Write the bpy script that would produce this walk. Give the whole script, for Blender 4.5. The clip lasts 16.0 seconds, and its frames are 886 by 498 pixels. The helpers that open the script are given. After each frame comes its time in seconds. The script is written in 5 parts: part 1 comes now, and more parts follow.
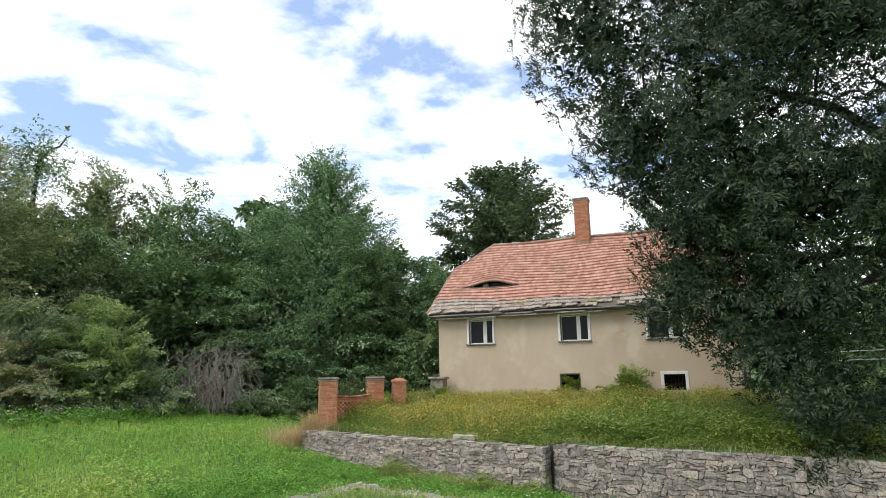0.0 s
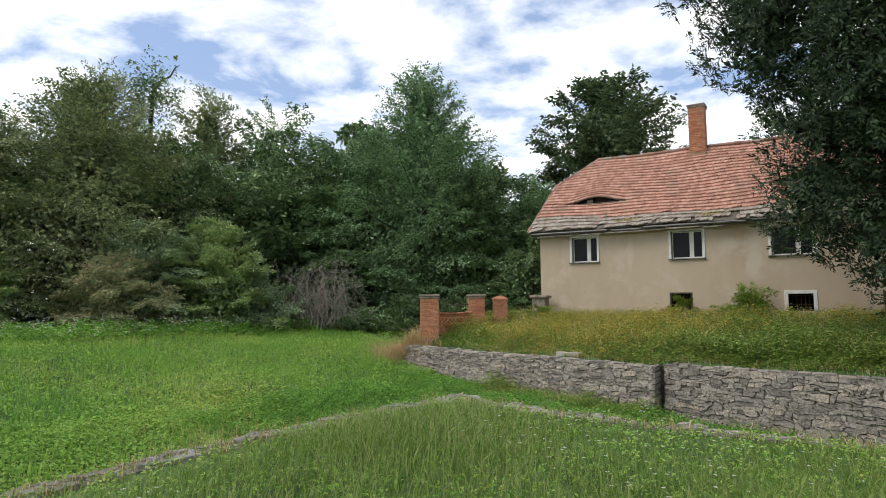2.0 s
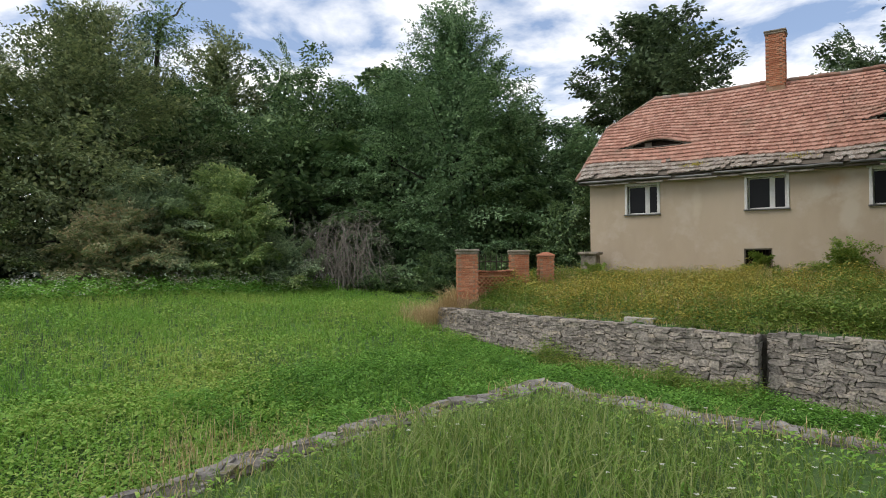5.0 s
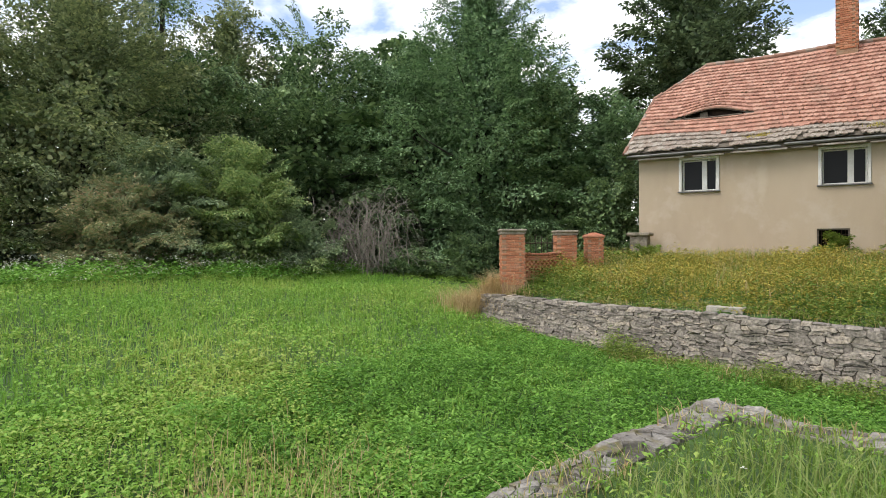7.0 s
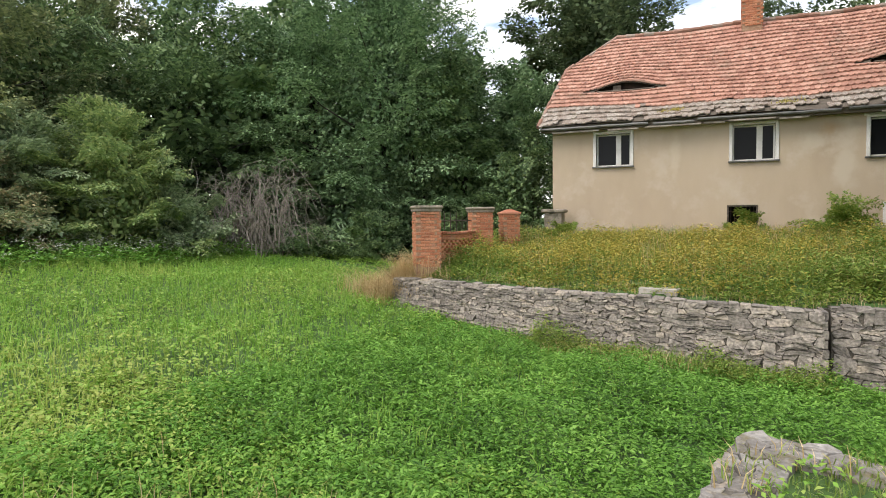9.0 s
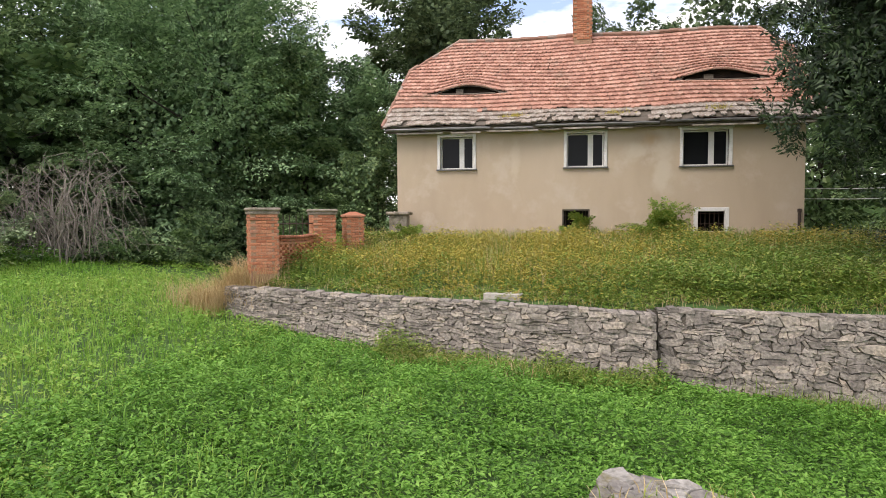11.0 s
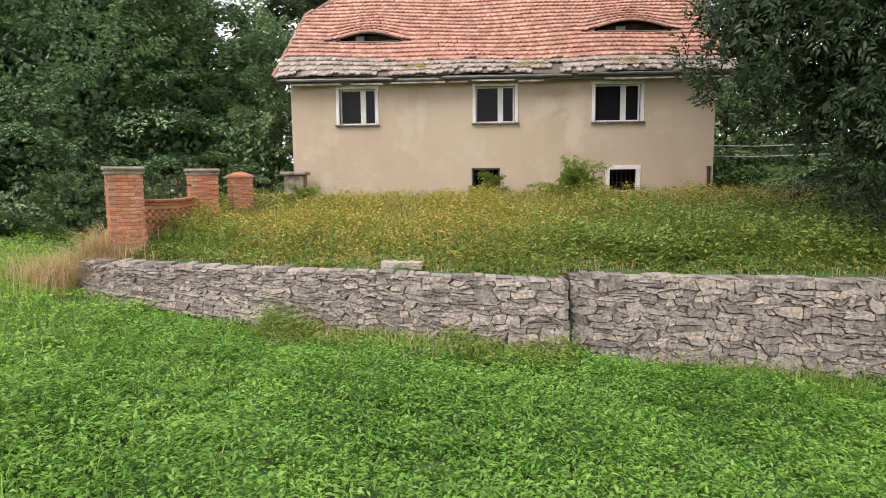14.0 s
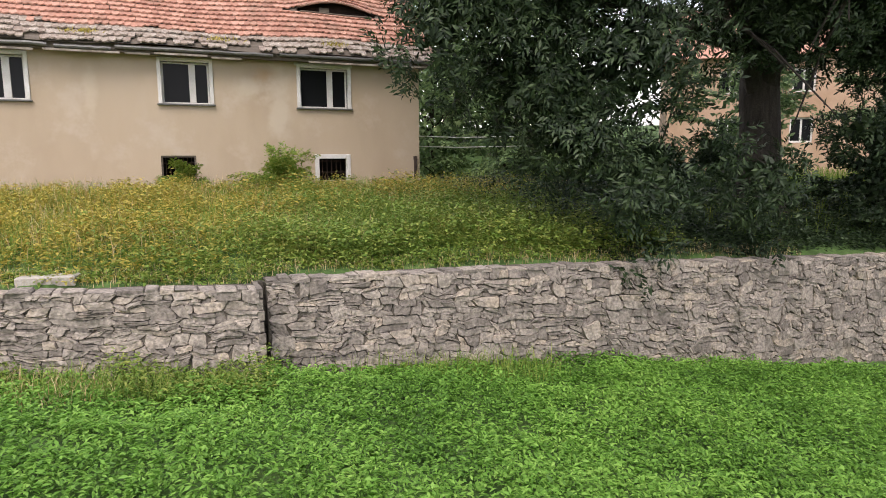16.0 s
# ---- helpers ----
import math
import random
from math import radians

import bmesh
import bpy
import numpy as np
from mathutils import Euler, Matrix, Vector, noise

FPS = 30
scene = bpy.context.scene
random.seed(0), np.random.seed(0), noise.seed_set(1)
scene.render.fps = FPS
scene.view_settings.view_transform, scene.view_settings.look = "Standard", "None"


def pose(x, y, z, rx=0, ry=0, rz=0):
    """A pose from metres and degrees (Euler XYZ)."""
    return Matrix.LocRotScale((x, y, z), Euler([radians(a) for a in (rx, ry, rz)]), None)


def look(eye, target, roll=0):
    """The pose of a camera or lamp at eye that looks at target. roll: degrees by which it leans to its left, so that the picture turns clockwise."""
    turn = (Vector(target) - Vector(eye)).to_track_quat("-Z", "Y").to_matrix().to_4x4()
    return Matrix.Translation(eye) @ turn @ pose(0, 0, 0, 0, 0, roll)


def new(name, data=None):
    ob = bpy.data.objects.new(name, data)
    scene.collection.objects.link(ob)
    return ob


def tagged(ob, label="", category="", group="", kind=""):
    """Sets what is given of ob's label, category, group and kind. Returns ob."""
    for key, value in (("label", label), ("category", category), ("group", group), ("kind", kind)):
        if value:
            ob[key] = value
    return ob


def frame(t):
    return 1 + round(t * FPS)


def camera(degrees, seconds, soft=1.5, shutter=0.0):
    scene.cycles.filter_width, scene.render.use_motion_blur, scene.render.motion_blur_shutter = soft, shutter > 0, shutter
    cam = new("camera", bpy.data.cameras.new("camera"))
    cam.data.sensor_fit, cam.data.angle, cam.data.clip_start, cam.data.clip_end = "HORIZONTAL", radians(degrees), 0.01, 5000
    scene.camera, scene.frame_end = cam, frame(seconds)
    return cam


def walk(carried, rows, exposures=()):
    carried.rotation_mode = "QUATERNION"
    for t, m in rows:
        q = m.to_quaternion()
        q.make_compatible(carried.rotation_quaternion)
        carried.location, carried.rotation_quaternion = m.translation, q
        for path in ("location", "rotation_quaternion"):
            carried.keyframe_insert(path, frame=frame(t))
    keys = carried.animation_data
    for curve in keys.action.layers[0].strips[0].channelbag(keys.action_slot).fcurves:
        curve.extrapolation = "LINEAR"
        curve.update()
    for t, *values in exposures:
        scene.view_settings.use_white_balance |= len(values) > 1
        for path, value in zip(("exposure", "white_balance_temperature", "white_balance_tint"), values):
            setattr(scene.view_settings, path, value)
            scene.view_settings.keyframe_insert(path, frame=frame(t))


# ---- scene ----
cam = camera(70.3, 16.0, soft=0.95)
PATH = [
    (0, (1.847, -2.404, 2.927), (1.118, -0.583, 3.316), -1.0),
    (0.5, (1.808, -2.368, 2.89), (0.891, -0.618, 3.203), -0.7),
    (1, (1.757, -2.297, 2.85), (0.777, -0.569, 3.083), -0.7),
    (1.5, (1.712, -2.015, 2.749), (0.699, -0.3, 2.938), -0.7),
    (2, (1.527, -1.728, 2.717), (0.498, -0.02, 2.873), -0.6),
    (2.5, (1.2, -1.335, 2.695), (0.164, 0.37, 2.84), -0.7),
    (3, (0.948, -0.87, 2.683), (-0.108, 0.824, 2.802), -0.6),
    (3.5, (0.663, -0.482, 2.631), (-0.406, 1.207, 2.709), -0.6),
    (4, (0.305, -0.08, 2.59), (-0.769, 1.606, 2.653), -0.6),
    (4.5, (-0.165, 0.358, 2.561), (-1.246, 2.039, 2.616), -0.5),
    (5, (-0.735, 0.764, 2.532), (-1.822, 2.442, 2.566), -0.4),
    (5.2, (-0.938, 0.899, 2.498), (-2.029, 2.575, 2.502), -0.4),
    (7.3, (-3.146, 2.145, 2.433), (-4.244, 3.816, 2.414), -0.4),
    (7.5, (-3.327, 2.263, 2.424), (-4.415, 3.941, 2.403), -0.5),
    (8, (-3.672, 2.641, 2.441), (-4.735, 4.335, 2.391), -0.5),
    (8.5, (-3.952, 2.996, 2.45), (-4.95, 4.728, 2.379), -0.7),
    (9, (-4.109, 3.288, 2.494), (-4.915, 5.116, 2.4), -0.6),
    (9.5, (-4.231, 3.565, 2.586), (-4.875, 5.456, 2.488), -0.7),
    (10, (-4.296, 3.835, 2.609), (-4.817, 5.763, 2.503), -0.6),
    (10.2, (-4.255, 3.829, 2.611), (-4.718, 5.772, 2.513), -0.5),
    (12.5, (-4.319, 4.573, 2.593), (-4.564, 6.555, 2.476), -0.5),
    (13, (-4.259, 4.783, 2.569), (-4.411, 6.773, 2.441), -0.8),
    (13.5, (-4.154, 5.067, 2.56), (-4.264, 7.058, 2.406), -0.8),
    (14, (-4.038, 5.435, 2.539), (-4.119, 7.421, 2.316), -0.7),
    (14.5, (-3.933, 5.675, 2.59), (-3.902, 7.659, 2.344), -0.5),
    (15, (-3.777, 5.89, 2.649), (-3.63, 7.867, 2.387), -0.6),
    (15.5, (-3.594, 6.282, 2.632), (-3.246, 8.233, 2.364), -0.6),
    (16, (-3.341, 6.527, 2.601), (-2.595, 8.362, 2.33), -0.4),
]
walk(cam, [(t, look(eye, target, roll)) for t, eye, target, roll in PATH], [(0.0, 0.6, 6200, 10), (2.0, 0.24, 6250, 10), (5.0, 0.05, 6250, 11), (7.4, 0.66, 6450, 11), (9.0, 0.72, 6500, 13), (12.5, 0.74, 6550, 19), (13.5, 0.74, 6550, 19), (14.0, 0.9, 6550, 20), (14.5, 1.1, 6550, 19), (15.2, 1.12, 6550, 19), (16.0, 0.85, 6550, 20)])

# ---- world and sun ----
SUN_EL, SUN_AZ = 54.0, 215.0
world = bpy.data.worlds.new("sky")
scene.world = world
world.use_nodes = True
wn, wl = world.node_tree.nodes, world.node_tree.links
wn.clear()


def wnode(kind, **values):
    n = wn.new(kind)
    for k, v in values.items():
        n.inputs[k].default_value = v
    return n


sky = wn.new("ShaderNodeTexSky")
sky.sky_type, sky.sun_disc = "NISHITA", False
sky.sun_elevation, sky.sun_rotation = radians(SUN_EL), radians(SUN_AZ)
tc = wn.new("ShaderNodeTexCoord")
sep = wn.new("ShaderNodeSeparateXYZ")
wl.new(tc.outputs["Generated"], sep.inputs[0])
up = wn.new("ShaderNodeMath"); up.operation = "MAXIMUM"; up.inputs[1].default_value = 0.0
wl.new(sep.outputs["Z"], up.inputs[0])
lift = wn.new("ShaderNodeMath"); lift.operation = "ADD"; lift.inputs[1].default_value = 0.12
wl.new(up.outputs[0], lift.inputs[0])
flat = wn.new("ShaderNodeVectorMath"); flat.operation = "DIVIDE"
comb = wn.new("ShaderNodeCombineXYZ")
for i in range(3):
    wl.new(lift.outputs[0], comb.inputs[i])
wl.new(tc.outputs["Generated"], flat.inputs[0])
wl.new(comb.outputs[0], flat.inputs[1])
mapn = wn.new("ShaderNodeMapping")
mapn.inputs["Scale"].default_value = (1.0, 1.0, 0.0)
mapn.inputs["Location"].default_value = (3.7, 1.9, 0.0)
wl.new(flat.outputs[0], mapn.inputs[0])
cloud = wnode("ShaderNodeTexNoise", Scale=2.1, Detail=9.0, Roughness=0.56, Distortion=0.25)
wl.new(mapn.outputs[0], cloud.inputs["Vector"])
cover = wn.new("ShaderNodeValToRGB")
cover.color_ramp.elements[0].position, cover.color_ramp.elements[1].position = 0.41, 0.60
wl.new(cloud.outputs["Fac"], cover.inputs[0])
haze = wn.new("ShaderNodeMapRange")
haze.inputs["From Min"].default_value, haze.inputs["From Max"].default_value = 0.30, 0.10
wl.new(sep.outputs["Z"], haze.inputs["Value"])
both = wn.new("ShaderNodeMath"); both.operation = "MAXIMUM"
hz = wn.new("ShaderNodeMath"); hz.operation = "MULTIPLY"; hz.inputs[1].default_value = 0.85
wl.new(haze.outputs[0], hz.inputs[0])
wl.new(cover.outputs["Color"], both.inputs[0])
wl.new(hz.outputs[0], both.inputs[1])
scaled = wn.new("ShaderNodeVectorMath"); scaled.operation = "SCALE"; scaled.inputs["Scale"].default_value = 0.135
wl.new(sky.outputs[0], scaled.inputs[0])
blue = wn.new("ShaderNodeMix"); blue.data_type = "RGBA"; blue.inputs["Factor"].default_value = 0.45
blue.inputs["B"].default_value = (0.46, 0.58, 0.82, 1)
wl.new(scaled.outputs[0], blue.inputs["A"])
tone = wn.new("ShaderNodeMix"); tone.data_type = "RGBA"
tone.inputs["B"].default_value = (1.28, 1.25, 1.20, 1)
wl.new(both.outputs[0], tone.inputs["Factor"])
wl.new(blue.outputs["Result"], tone.inputs["A"])
bg = wnode("ShaderNodeBackground", Strength=1.0)
wl.new(tone.outputs["Result"], bg.inputs["Color"])
wo = wn.new("ShaderNodeOutputWorld")
wl.new(bg.outputs[0], wo.inputs[0])

sun = new("sun", bpy.data.lights.new("sun", "SUN"))
sun.data.energy, sun.data.angle, sun.data.color = 1.5, radians(30), (1.0, 0.935, 0.83)
az, el = radians(SUN_AZ), radians(SUN_EL)
sun.matrix_world = look((0, 0, 60), (-math.sin(az) * math.cos(el), -math.cos(az) * math.cos(el), 60 - math.sin(el)))


# ---- materials ----
def material(name, colors, scale=3.0, rough=0.85, bump=0.3, bump_scale=40.0, fine=0.25, pieces=0.0, islands=0.0, translucent=0.0,
             metallic=0.0, stain=None, stain_scale=0.6, stain_at=(0.5, 0.7), stretch=(1, 1, 1)):
    """A procedural surface: colours spread by large noise, fine grain, bump, optional stains, and variation from piece to piece."""
    m = bpy.data.materials.new(name)
    m.use_nodes = True
    n, l = m.node_tree.nodes, m.node_tree.links
    n.clear()
    out, bsdf = n.new("ShaderNodeOutputMaterial"), n.new("ShaderNodeBsdfPrincipled")
    bsdf.inputs["Roughness"].default_value, bsdf.inputs["Metallic"].default_value = rough, metallic
    geo, mp = n.new("ShaderNodeNewGeometry"), n.new("ShaderNodeMapping")
    mp.inputs["Scale"].default_value = stretch
    l.new(geo.outputs["Position"], mp.inputs[0])
    big = n.new("ShaderNodeTexNoise")
    big.inputs["Scale"].default_value, big.inputs["Detail"].default_value, big.inputs["Roughness"].default_value = scale, 6.0, 0.6
    l.new(mp.outputs[0], big.inputs["Vector"])
    fac = big.outputs["Fac"]
    if islands or pieces:
        rnd = n.new("ShaderNodeObjectInfo").outputs["Random"] if pieces else geo.outputs["Random Per Island"]
        mix = n.new("ShaderNodeMix")
        mix.inputs["Factor"].default_value = pieces or islands
        l.new(fac, mix.inputs["A"]); l.new(rnd, mix.inputs["B"])
        fac = mix.outputs["Result"]
    ramp = n.new("ShaderNodeValToRGB")
    lo, hi = (0.20, 0.80) if (islands or pieces) else (0.28, 0.72)
    els = ramp.color_ramp.elements
    while len(els) < len(colors):
        els.new(0.5)
    for i, c in enumerate(colors):
        els[i].position = lo + (hi - lo) * i / max(1, len(colors) - 1)
        els[i].color = (*c, 1)
    l.new(fac, ramp.inputs[0])
    col = ramp.outputs["Color"]
    grain = n.new("ShaderNodeTexNoise")
    grain.inputs["Scale"].default_value, grain.inputs["Detail"].default_value = bump_scale, 5.0
    l.new(geo.outputs["Position"], grain.inputs["Vector"])
    if fine:
        gr = n.new("ShaderNodeMapRange")
        gr.inputs["From Min"].default_value, gr.inputs["From Max"].default_value = 0.3, 0.7
        gr.inputs["To Min"].default_value, gr.inputs["To Max"].default_value = 1 - fine, 1 + fine
        l.new(grain.outputs["Fac"], gr.inputs["Value"])
        mul = n.new("ShaderNodeVectorMath"); mul.operation = "SCALE"
        l.new(col, mul.inputs[0]); l.new(gr.outputs[0], mul.inputs["Scale"])
        col = mul.outputs[0]
    if stain:
        sn = n.new("ShaderNodeTexNoise")
        sn.inputs["Scale"].default_value, sn.inputs["Detail"].default_value, sn.inputs["Roughness"].default_value = stain_scale, 8.0, 0.65
        l.new(geo.outputs["Position"], sn.inputs["Vector"])
        sr = n.new("ShaderNodeMapRange")
        sr.inputs["From Min"].default_value, sr.inputs["From Max"].default_value = stain_at
        l.new(sn.outputs["Fac"], sr.inputs["Value"])
        sm = n.new("ShaderNodeMix"); sm.data_type = "RGBA"
        sm.inputs["B"].default_value = (*stain, 1)
        l.new(sr.outputs[0], sm.inputs["Factor"]); l.new(col, sm.inputs["A"])
        col = sm.outputs["Result"]
    l.new(col, bsdf.inputs["Base Color"])
    if bump:
        bp = n.new("ShaderNodeBump")
        bp.inputs["Strength"].default_value, bp.inputs["Distance"].default_value = bump, 0.02
        l.new(grain.outputs["Fac"], bp.inputs["Height"]); l.new(bp.outputs[0], bsdf.inputs["Normal"])
    shader = bsdf.outputs[0]
    if translucent:
        tr, ms = n.new("ShaderNodeBsdfTranslucent"), n.new("ShaderNodeMixShader")
        ms.inputs[0].default_value = translucent
        l.new(col, tr.inputs["Color"]); l.new(shader, ms.inputs[1]); l.new(tr.outputs[0], ms.inputs[2])
        shader = ms.outputs[0]
    l.new(shader, out.inputs[0])
    return m


def wear(m, centre, radii, colour, amount, scale=2.5):
    """A soft-edged worn patch at one place of a surface, broken up by noise."""
    n, l = m.node_tree.nodes, m.node_tree.links
    bsdf = n["Principled BSDF"]
    src = bsdf.inputs["Base Color"].links[0].from_socket
    geo, off, div, ln = n.new("ShaderNodeNewGeometry"), n.new("ShaderNodeVectorMath"), n.new("ShaderNodeVectorMath"), n.new("ShaderNodeVectorMath")
    off.operation, div.operation, ln.operation = "SUBTRACT", "DIVIDE", "LENGTH"
    off.inputs[1].default_value, div.inputs[1].default_value = centre, radii
    l.new(geo.outputs["Position"], off.inputs[0]); l.new(off.outputs[0], div.inputs[0]); l.new(div.outputs[0], ln.inputs[0])
    noise = n.new("ShaderNodeTexNoise")
    noise.inputs["Scale"].default_value, noise.inputs["Detail"].default_value = scale, 7.0
    l.new(geo.outputs["Position"], noise.inputs["Vector"])
    add = n.new("ShaderNodeMath"); add.operation = "MULTIPLY_ADD"; add.inputs[1].default_value = 1.5
    l.new(noise.outputs["Fac"], add.inputs[0]); l.new(ln.outputs["Value"], add.inputs[2])
    mr = n.new("ShaderNodeMapRange"); mr.interpolation_type = "SMOOTHSTEP"
    for key, val in (("From Min", 1.7), ("From Max", 0.9), ("To Min", 0.0), ("To Max", amount)):
        mr.inputs[key].default_value = val
    l.new(add.outputs[0], mr.inputs["Value"])
    mx = n.new("ShaderNodeMix"); mx.data_type = "RGBA"; mx.inputs["B"].default_value = (*colour, 1)
    l.new(mr.outputs[0], mx.inputs["Factor"]); l.new(src, mx.inputs["A"]); l.new(mx.outputs["Result"], bsdf.inputs["Base Color"])


def leaf(name, *colors, scale=0.35, mixed=0.5, rough=0.55, translucent=0.3):
    m = material(name, colors, scale=scale, rough=rough, bump=0, fine=0, islands=mixed, translucent=translucent)
    m.node_tree.nodes["Principled BSDF"].inputs["Specular IOR Level"].default_value = 0.28
    return m


M_SOIL = material("soil_and_moss", [(0.030, 0.055, 0.013), (0.052, 0.110, 0.018), (0.085, 0.145, 0.032)], scale=0.7, bump=0.8, bump_scale=14)
M_PLASTER = material("beige_plaster", [(0.43, 0.335, 0.235), (0.49, 0.395, 0.285), (0.53, 0.435, 0.325)], scale=0.55, rough=0.92, bump=0.15, bump_scale=55, fine=0.06,
                     stain=(0.56, 0.475, 0.375), stain_scale=0.75, stain_at=(0.53, 0.70), stretch=(1, 1, 0.35))
wear(M_PLASTER, (-5.5, 25.4, 4.55), (0.22, 1, 1.0), (0.62, 0.54, 0.42), 0.55)
wear(M_PLASTER, (-0.75, 25.4, 4.2), (0.45, 1, 1.7), (0.62, 0.55, 0.44), 0.6)
wear(M_PLASTER, (-1.6, 25.4, 4.7), (0.55, 1, 0.5), (0.60, 0.53, 0.42), 0.6)
wear(M_PLASTER, (-1.1, 25.4, 5.1), (0.5, 1, 0.28), (0.46, 0.30, 0.16), 0.6)
wear(M_PLASTER, (-9.0, 25.4, 2.0), (1.1, 1, 0.6), (0.50, 0.42, 0.34), 0.6)
wear(M_PLASTER, (-3.0, 25.4, 1.9), (7.0, 1, 0.45), (0.40, 0.34, 0.27), 0.5)
M_WHITE = material("worn_white_paint", [(0.62, 0.60, 0.55), (0.78, 0.77, 0.74)], scale=4, rough=0.6, bump=0.1, fine=0.08)
# Near-black colour that stands in for the lack of light inside hollows.
M_DARK = material("unlit_hollow_black", [(0.010, 0.010, 0.010), (0.02, 0.019, 0.017)], scale=2, rough=0.95, bump=0)
# Attic gloom put into the colour: dark brown with a hint of red.
M_ATTIC = material("attic_shade_brown", [(0.022, 0.014, 0.011), (0.075, 0.042, 0.03)], scale=2.5, rough=0.95, bump=0.2)
M_TILE = material("orange_clay_tile", [(0.32, 0.155, 0.108), (0.46, 0.235, 0.165), (0.56, 0.325, 0.240)], scale=0.9, rough=0.85, bump=0.25, bump_scale=60, fine=0.24, islands=0.45,
                  stain=(0.27, 0.18, 0.125), stain_scale=1.1, stain_at=(0.52, 0.76))
M_RIDGE = material("weathered_ridge_tile", [(0.26, 0.14, 0.095), (0.37, 0.22, 0.16), (0.33, 0.28, 0.23)], scale=3, rough=0.92, bump=0.4, bump_scale=35, fine=0.3, islands=0.6)
M_EAVE = material("lichen_grey_tile", [(0.17, 0.115, 0.085), (0.33, 0.275, 0.225), (0.47, 0.43, 0.37)], scale=8, rough=0.95, bump=0.5, bump_scale=30, fine=0.5, pieces=0.22)
M_WOOD = material("weathered_grey_wood", [(0.09, 0.07, 0.05), (0.17, 0.145, 0.115)], scale=5, rough=0.9, bump=0.4, stretch=(0.3, 3, 3))
M_PALEWOOD = material("flaking_pale_paint_wood", [(0.10, 0.085, 0.07), (0.33, 0.29, 0.24), (0.50, 0.46, 0.40)], scale=3.5, rough=0.9, bump=0.4, fine=0.3)
M_ZINC = material("dull_zinc_gutter", [(0.10, 0.10, 0.095), (0.20, 0.20, 0.19)], scale=3, rough=0.55, bump=0.1, metallic=0.4)
M_BRICK = material("red_orange_brick", [(0.36, 0.13, 0.068), (0.49, 0.195, 0.10), (0.58, 0.29, 0.17)], scale=3, rough=0.9, bump=0.5, bump_scale=35, fine=0.28, pieces=0.4,
                   stain=(0.36, 0.26, 0.19), stain_scale=2.5, stain_at=(0.56, 0.75))
M_BRICKS = material("old_red_brick", [(0.30, 0.10, 0.055), (0.42, 0.16, 0.085), (0.48, 0.23, 0.14)], scale=3, rough=0.9, bump=0.4, bump_scale=45, fine=0.2, islands=0.6)
M_MORTAR = material("sandy_mortar", [(0.32, 0.18, 0.11), (0.42, 0.29, 0.19)], scale=6, rough=0.95, bump=0.4)
M_CAP = material("weathered_cap_stone", [(0.20, 0.17, 0.13), (0.35, 0.30, 0.235)], scale=5, rough=0.95, bump=0.5, bump_scale=30, fine=0.25, stain=(0.09, 0.085, 0.05), stain_scale=4, stain_at=(0.5, 0.7))
M_STONE = material("grey_rubble_stone", [(0.135, 0.117, 0.099), (0.235, 0.206, 0.172), (0.325, 0.286, 0.238), (0.385, 0.322, 0.245)], scale=4.5, rough=0.95, bump=1.0, bump_scale=20, fine=0.42, pieces=0.45,
                   stain=(0.085, 0.08, 0.06), stain_scale=2.6, stain_at=(0.52, 0.74))
M_STONES = material("grey_rubble_stones", [(0.135, 0.117, 0.099), (0.235, 0.206, 0.172), (0.325, 0.286, 0.238), (0.385, 0.322, 0.245)], scale=4.5, rough=0.95, bump=1.0, bump_scale=20, fine=0.42, islands=0.45,
                    stain=(0.085, 0.08, 0.06), stain_scale=2.6, stain_at=(0.52, 0.74))
M_KERB = material("mossy_coping_stone", [(0.13, 0.118, 0.10), (0.22, 0.20, 0.175), (0.32, 0.30, 0.265)], scale=7, rough=0.95, bump=0.7, bump_scale=25, fine=0.3, pieces=0.5,
                  stain=(0.16, 0.135, 0.055), stain_scale=5.0, stain_at=(0.52, 0.66))
M_JOINT = material("dark_wall_joint", [(0.075, 0.066, 0.053), (0.14, 0.122, 0.095)], scale=7, rough=1, bump=0.6)
M_BARK = material("dark_bark", [(0.025, 0.02, 0.015), (0.06, 0.05, 0.04)], scale=6, rough=0.95, bump=0.8, bump_scale=25, stretch=(2, 2, 0.4))
M_TWIG = material("grey_dead_twigs", [(0.10, 0.085, 0.07), (0.38, 0.33, 0.28)], scale=3, rough=0.9, bump=0.2)
M_RUST = material("rusty_iron", [(0.035, 0.025, 0.02), (0.08, 0.05, 0.035)], scale=9, rough=0.8, bump=0.2)
M_SLAB = material("pale_concrete", [(0.34, 0.31, 0.26), (0.46, 0.43, 0.37)], scale=5, rough=0.9, bump=0.3, fine=0.15)
M_FAR = material("ochre_plaster_wall", [(0.42, 0.27, 0.17), (0.56, 0.40, 0.28)], scale=0.6, rough=0.95, bump=0.2, fine=0.1)
# Opaque panes: the darkness of the room behind is put into their colour.
M_GLASS = bpy.data.materials.new("room_dark_window_glass")
M_GLASS.use_nodes = True
_g = M_GLASS.node_tree.nodes["Principled BSDF"]
_g.inputs["Base Color"].default_value, _g.inputs["Roughness"].default_value = (0.012, 0.013, 0.014, 1), 0.22
_g.inputs["Specular IOR Level"].default_value = 0.12

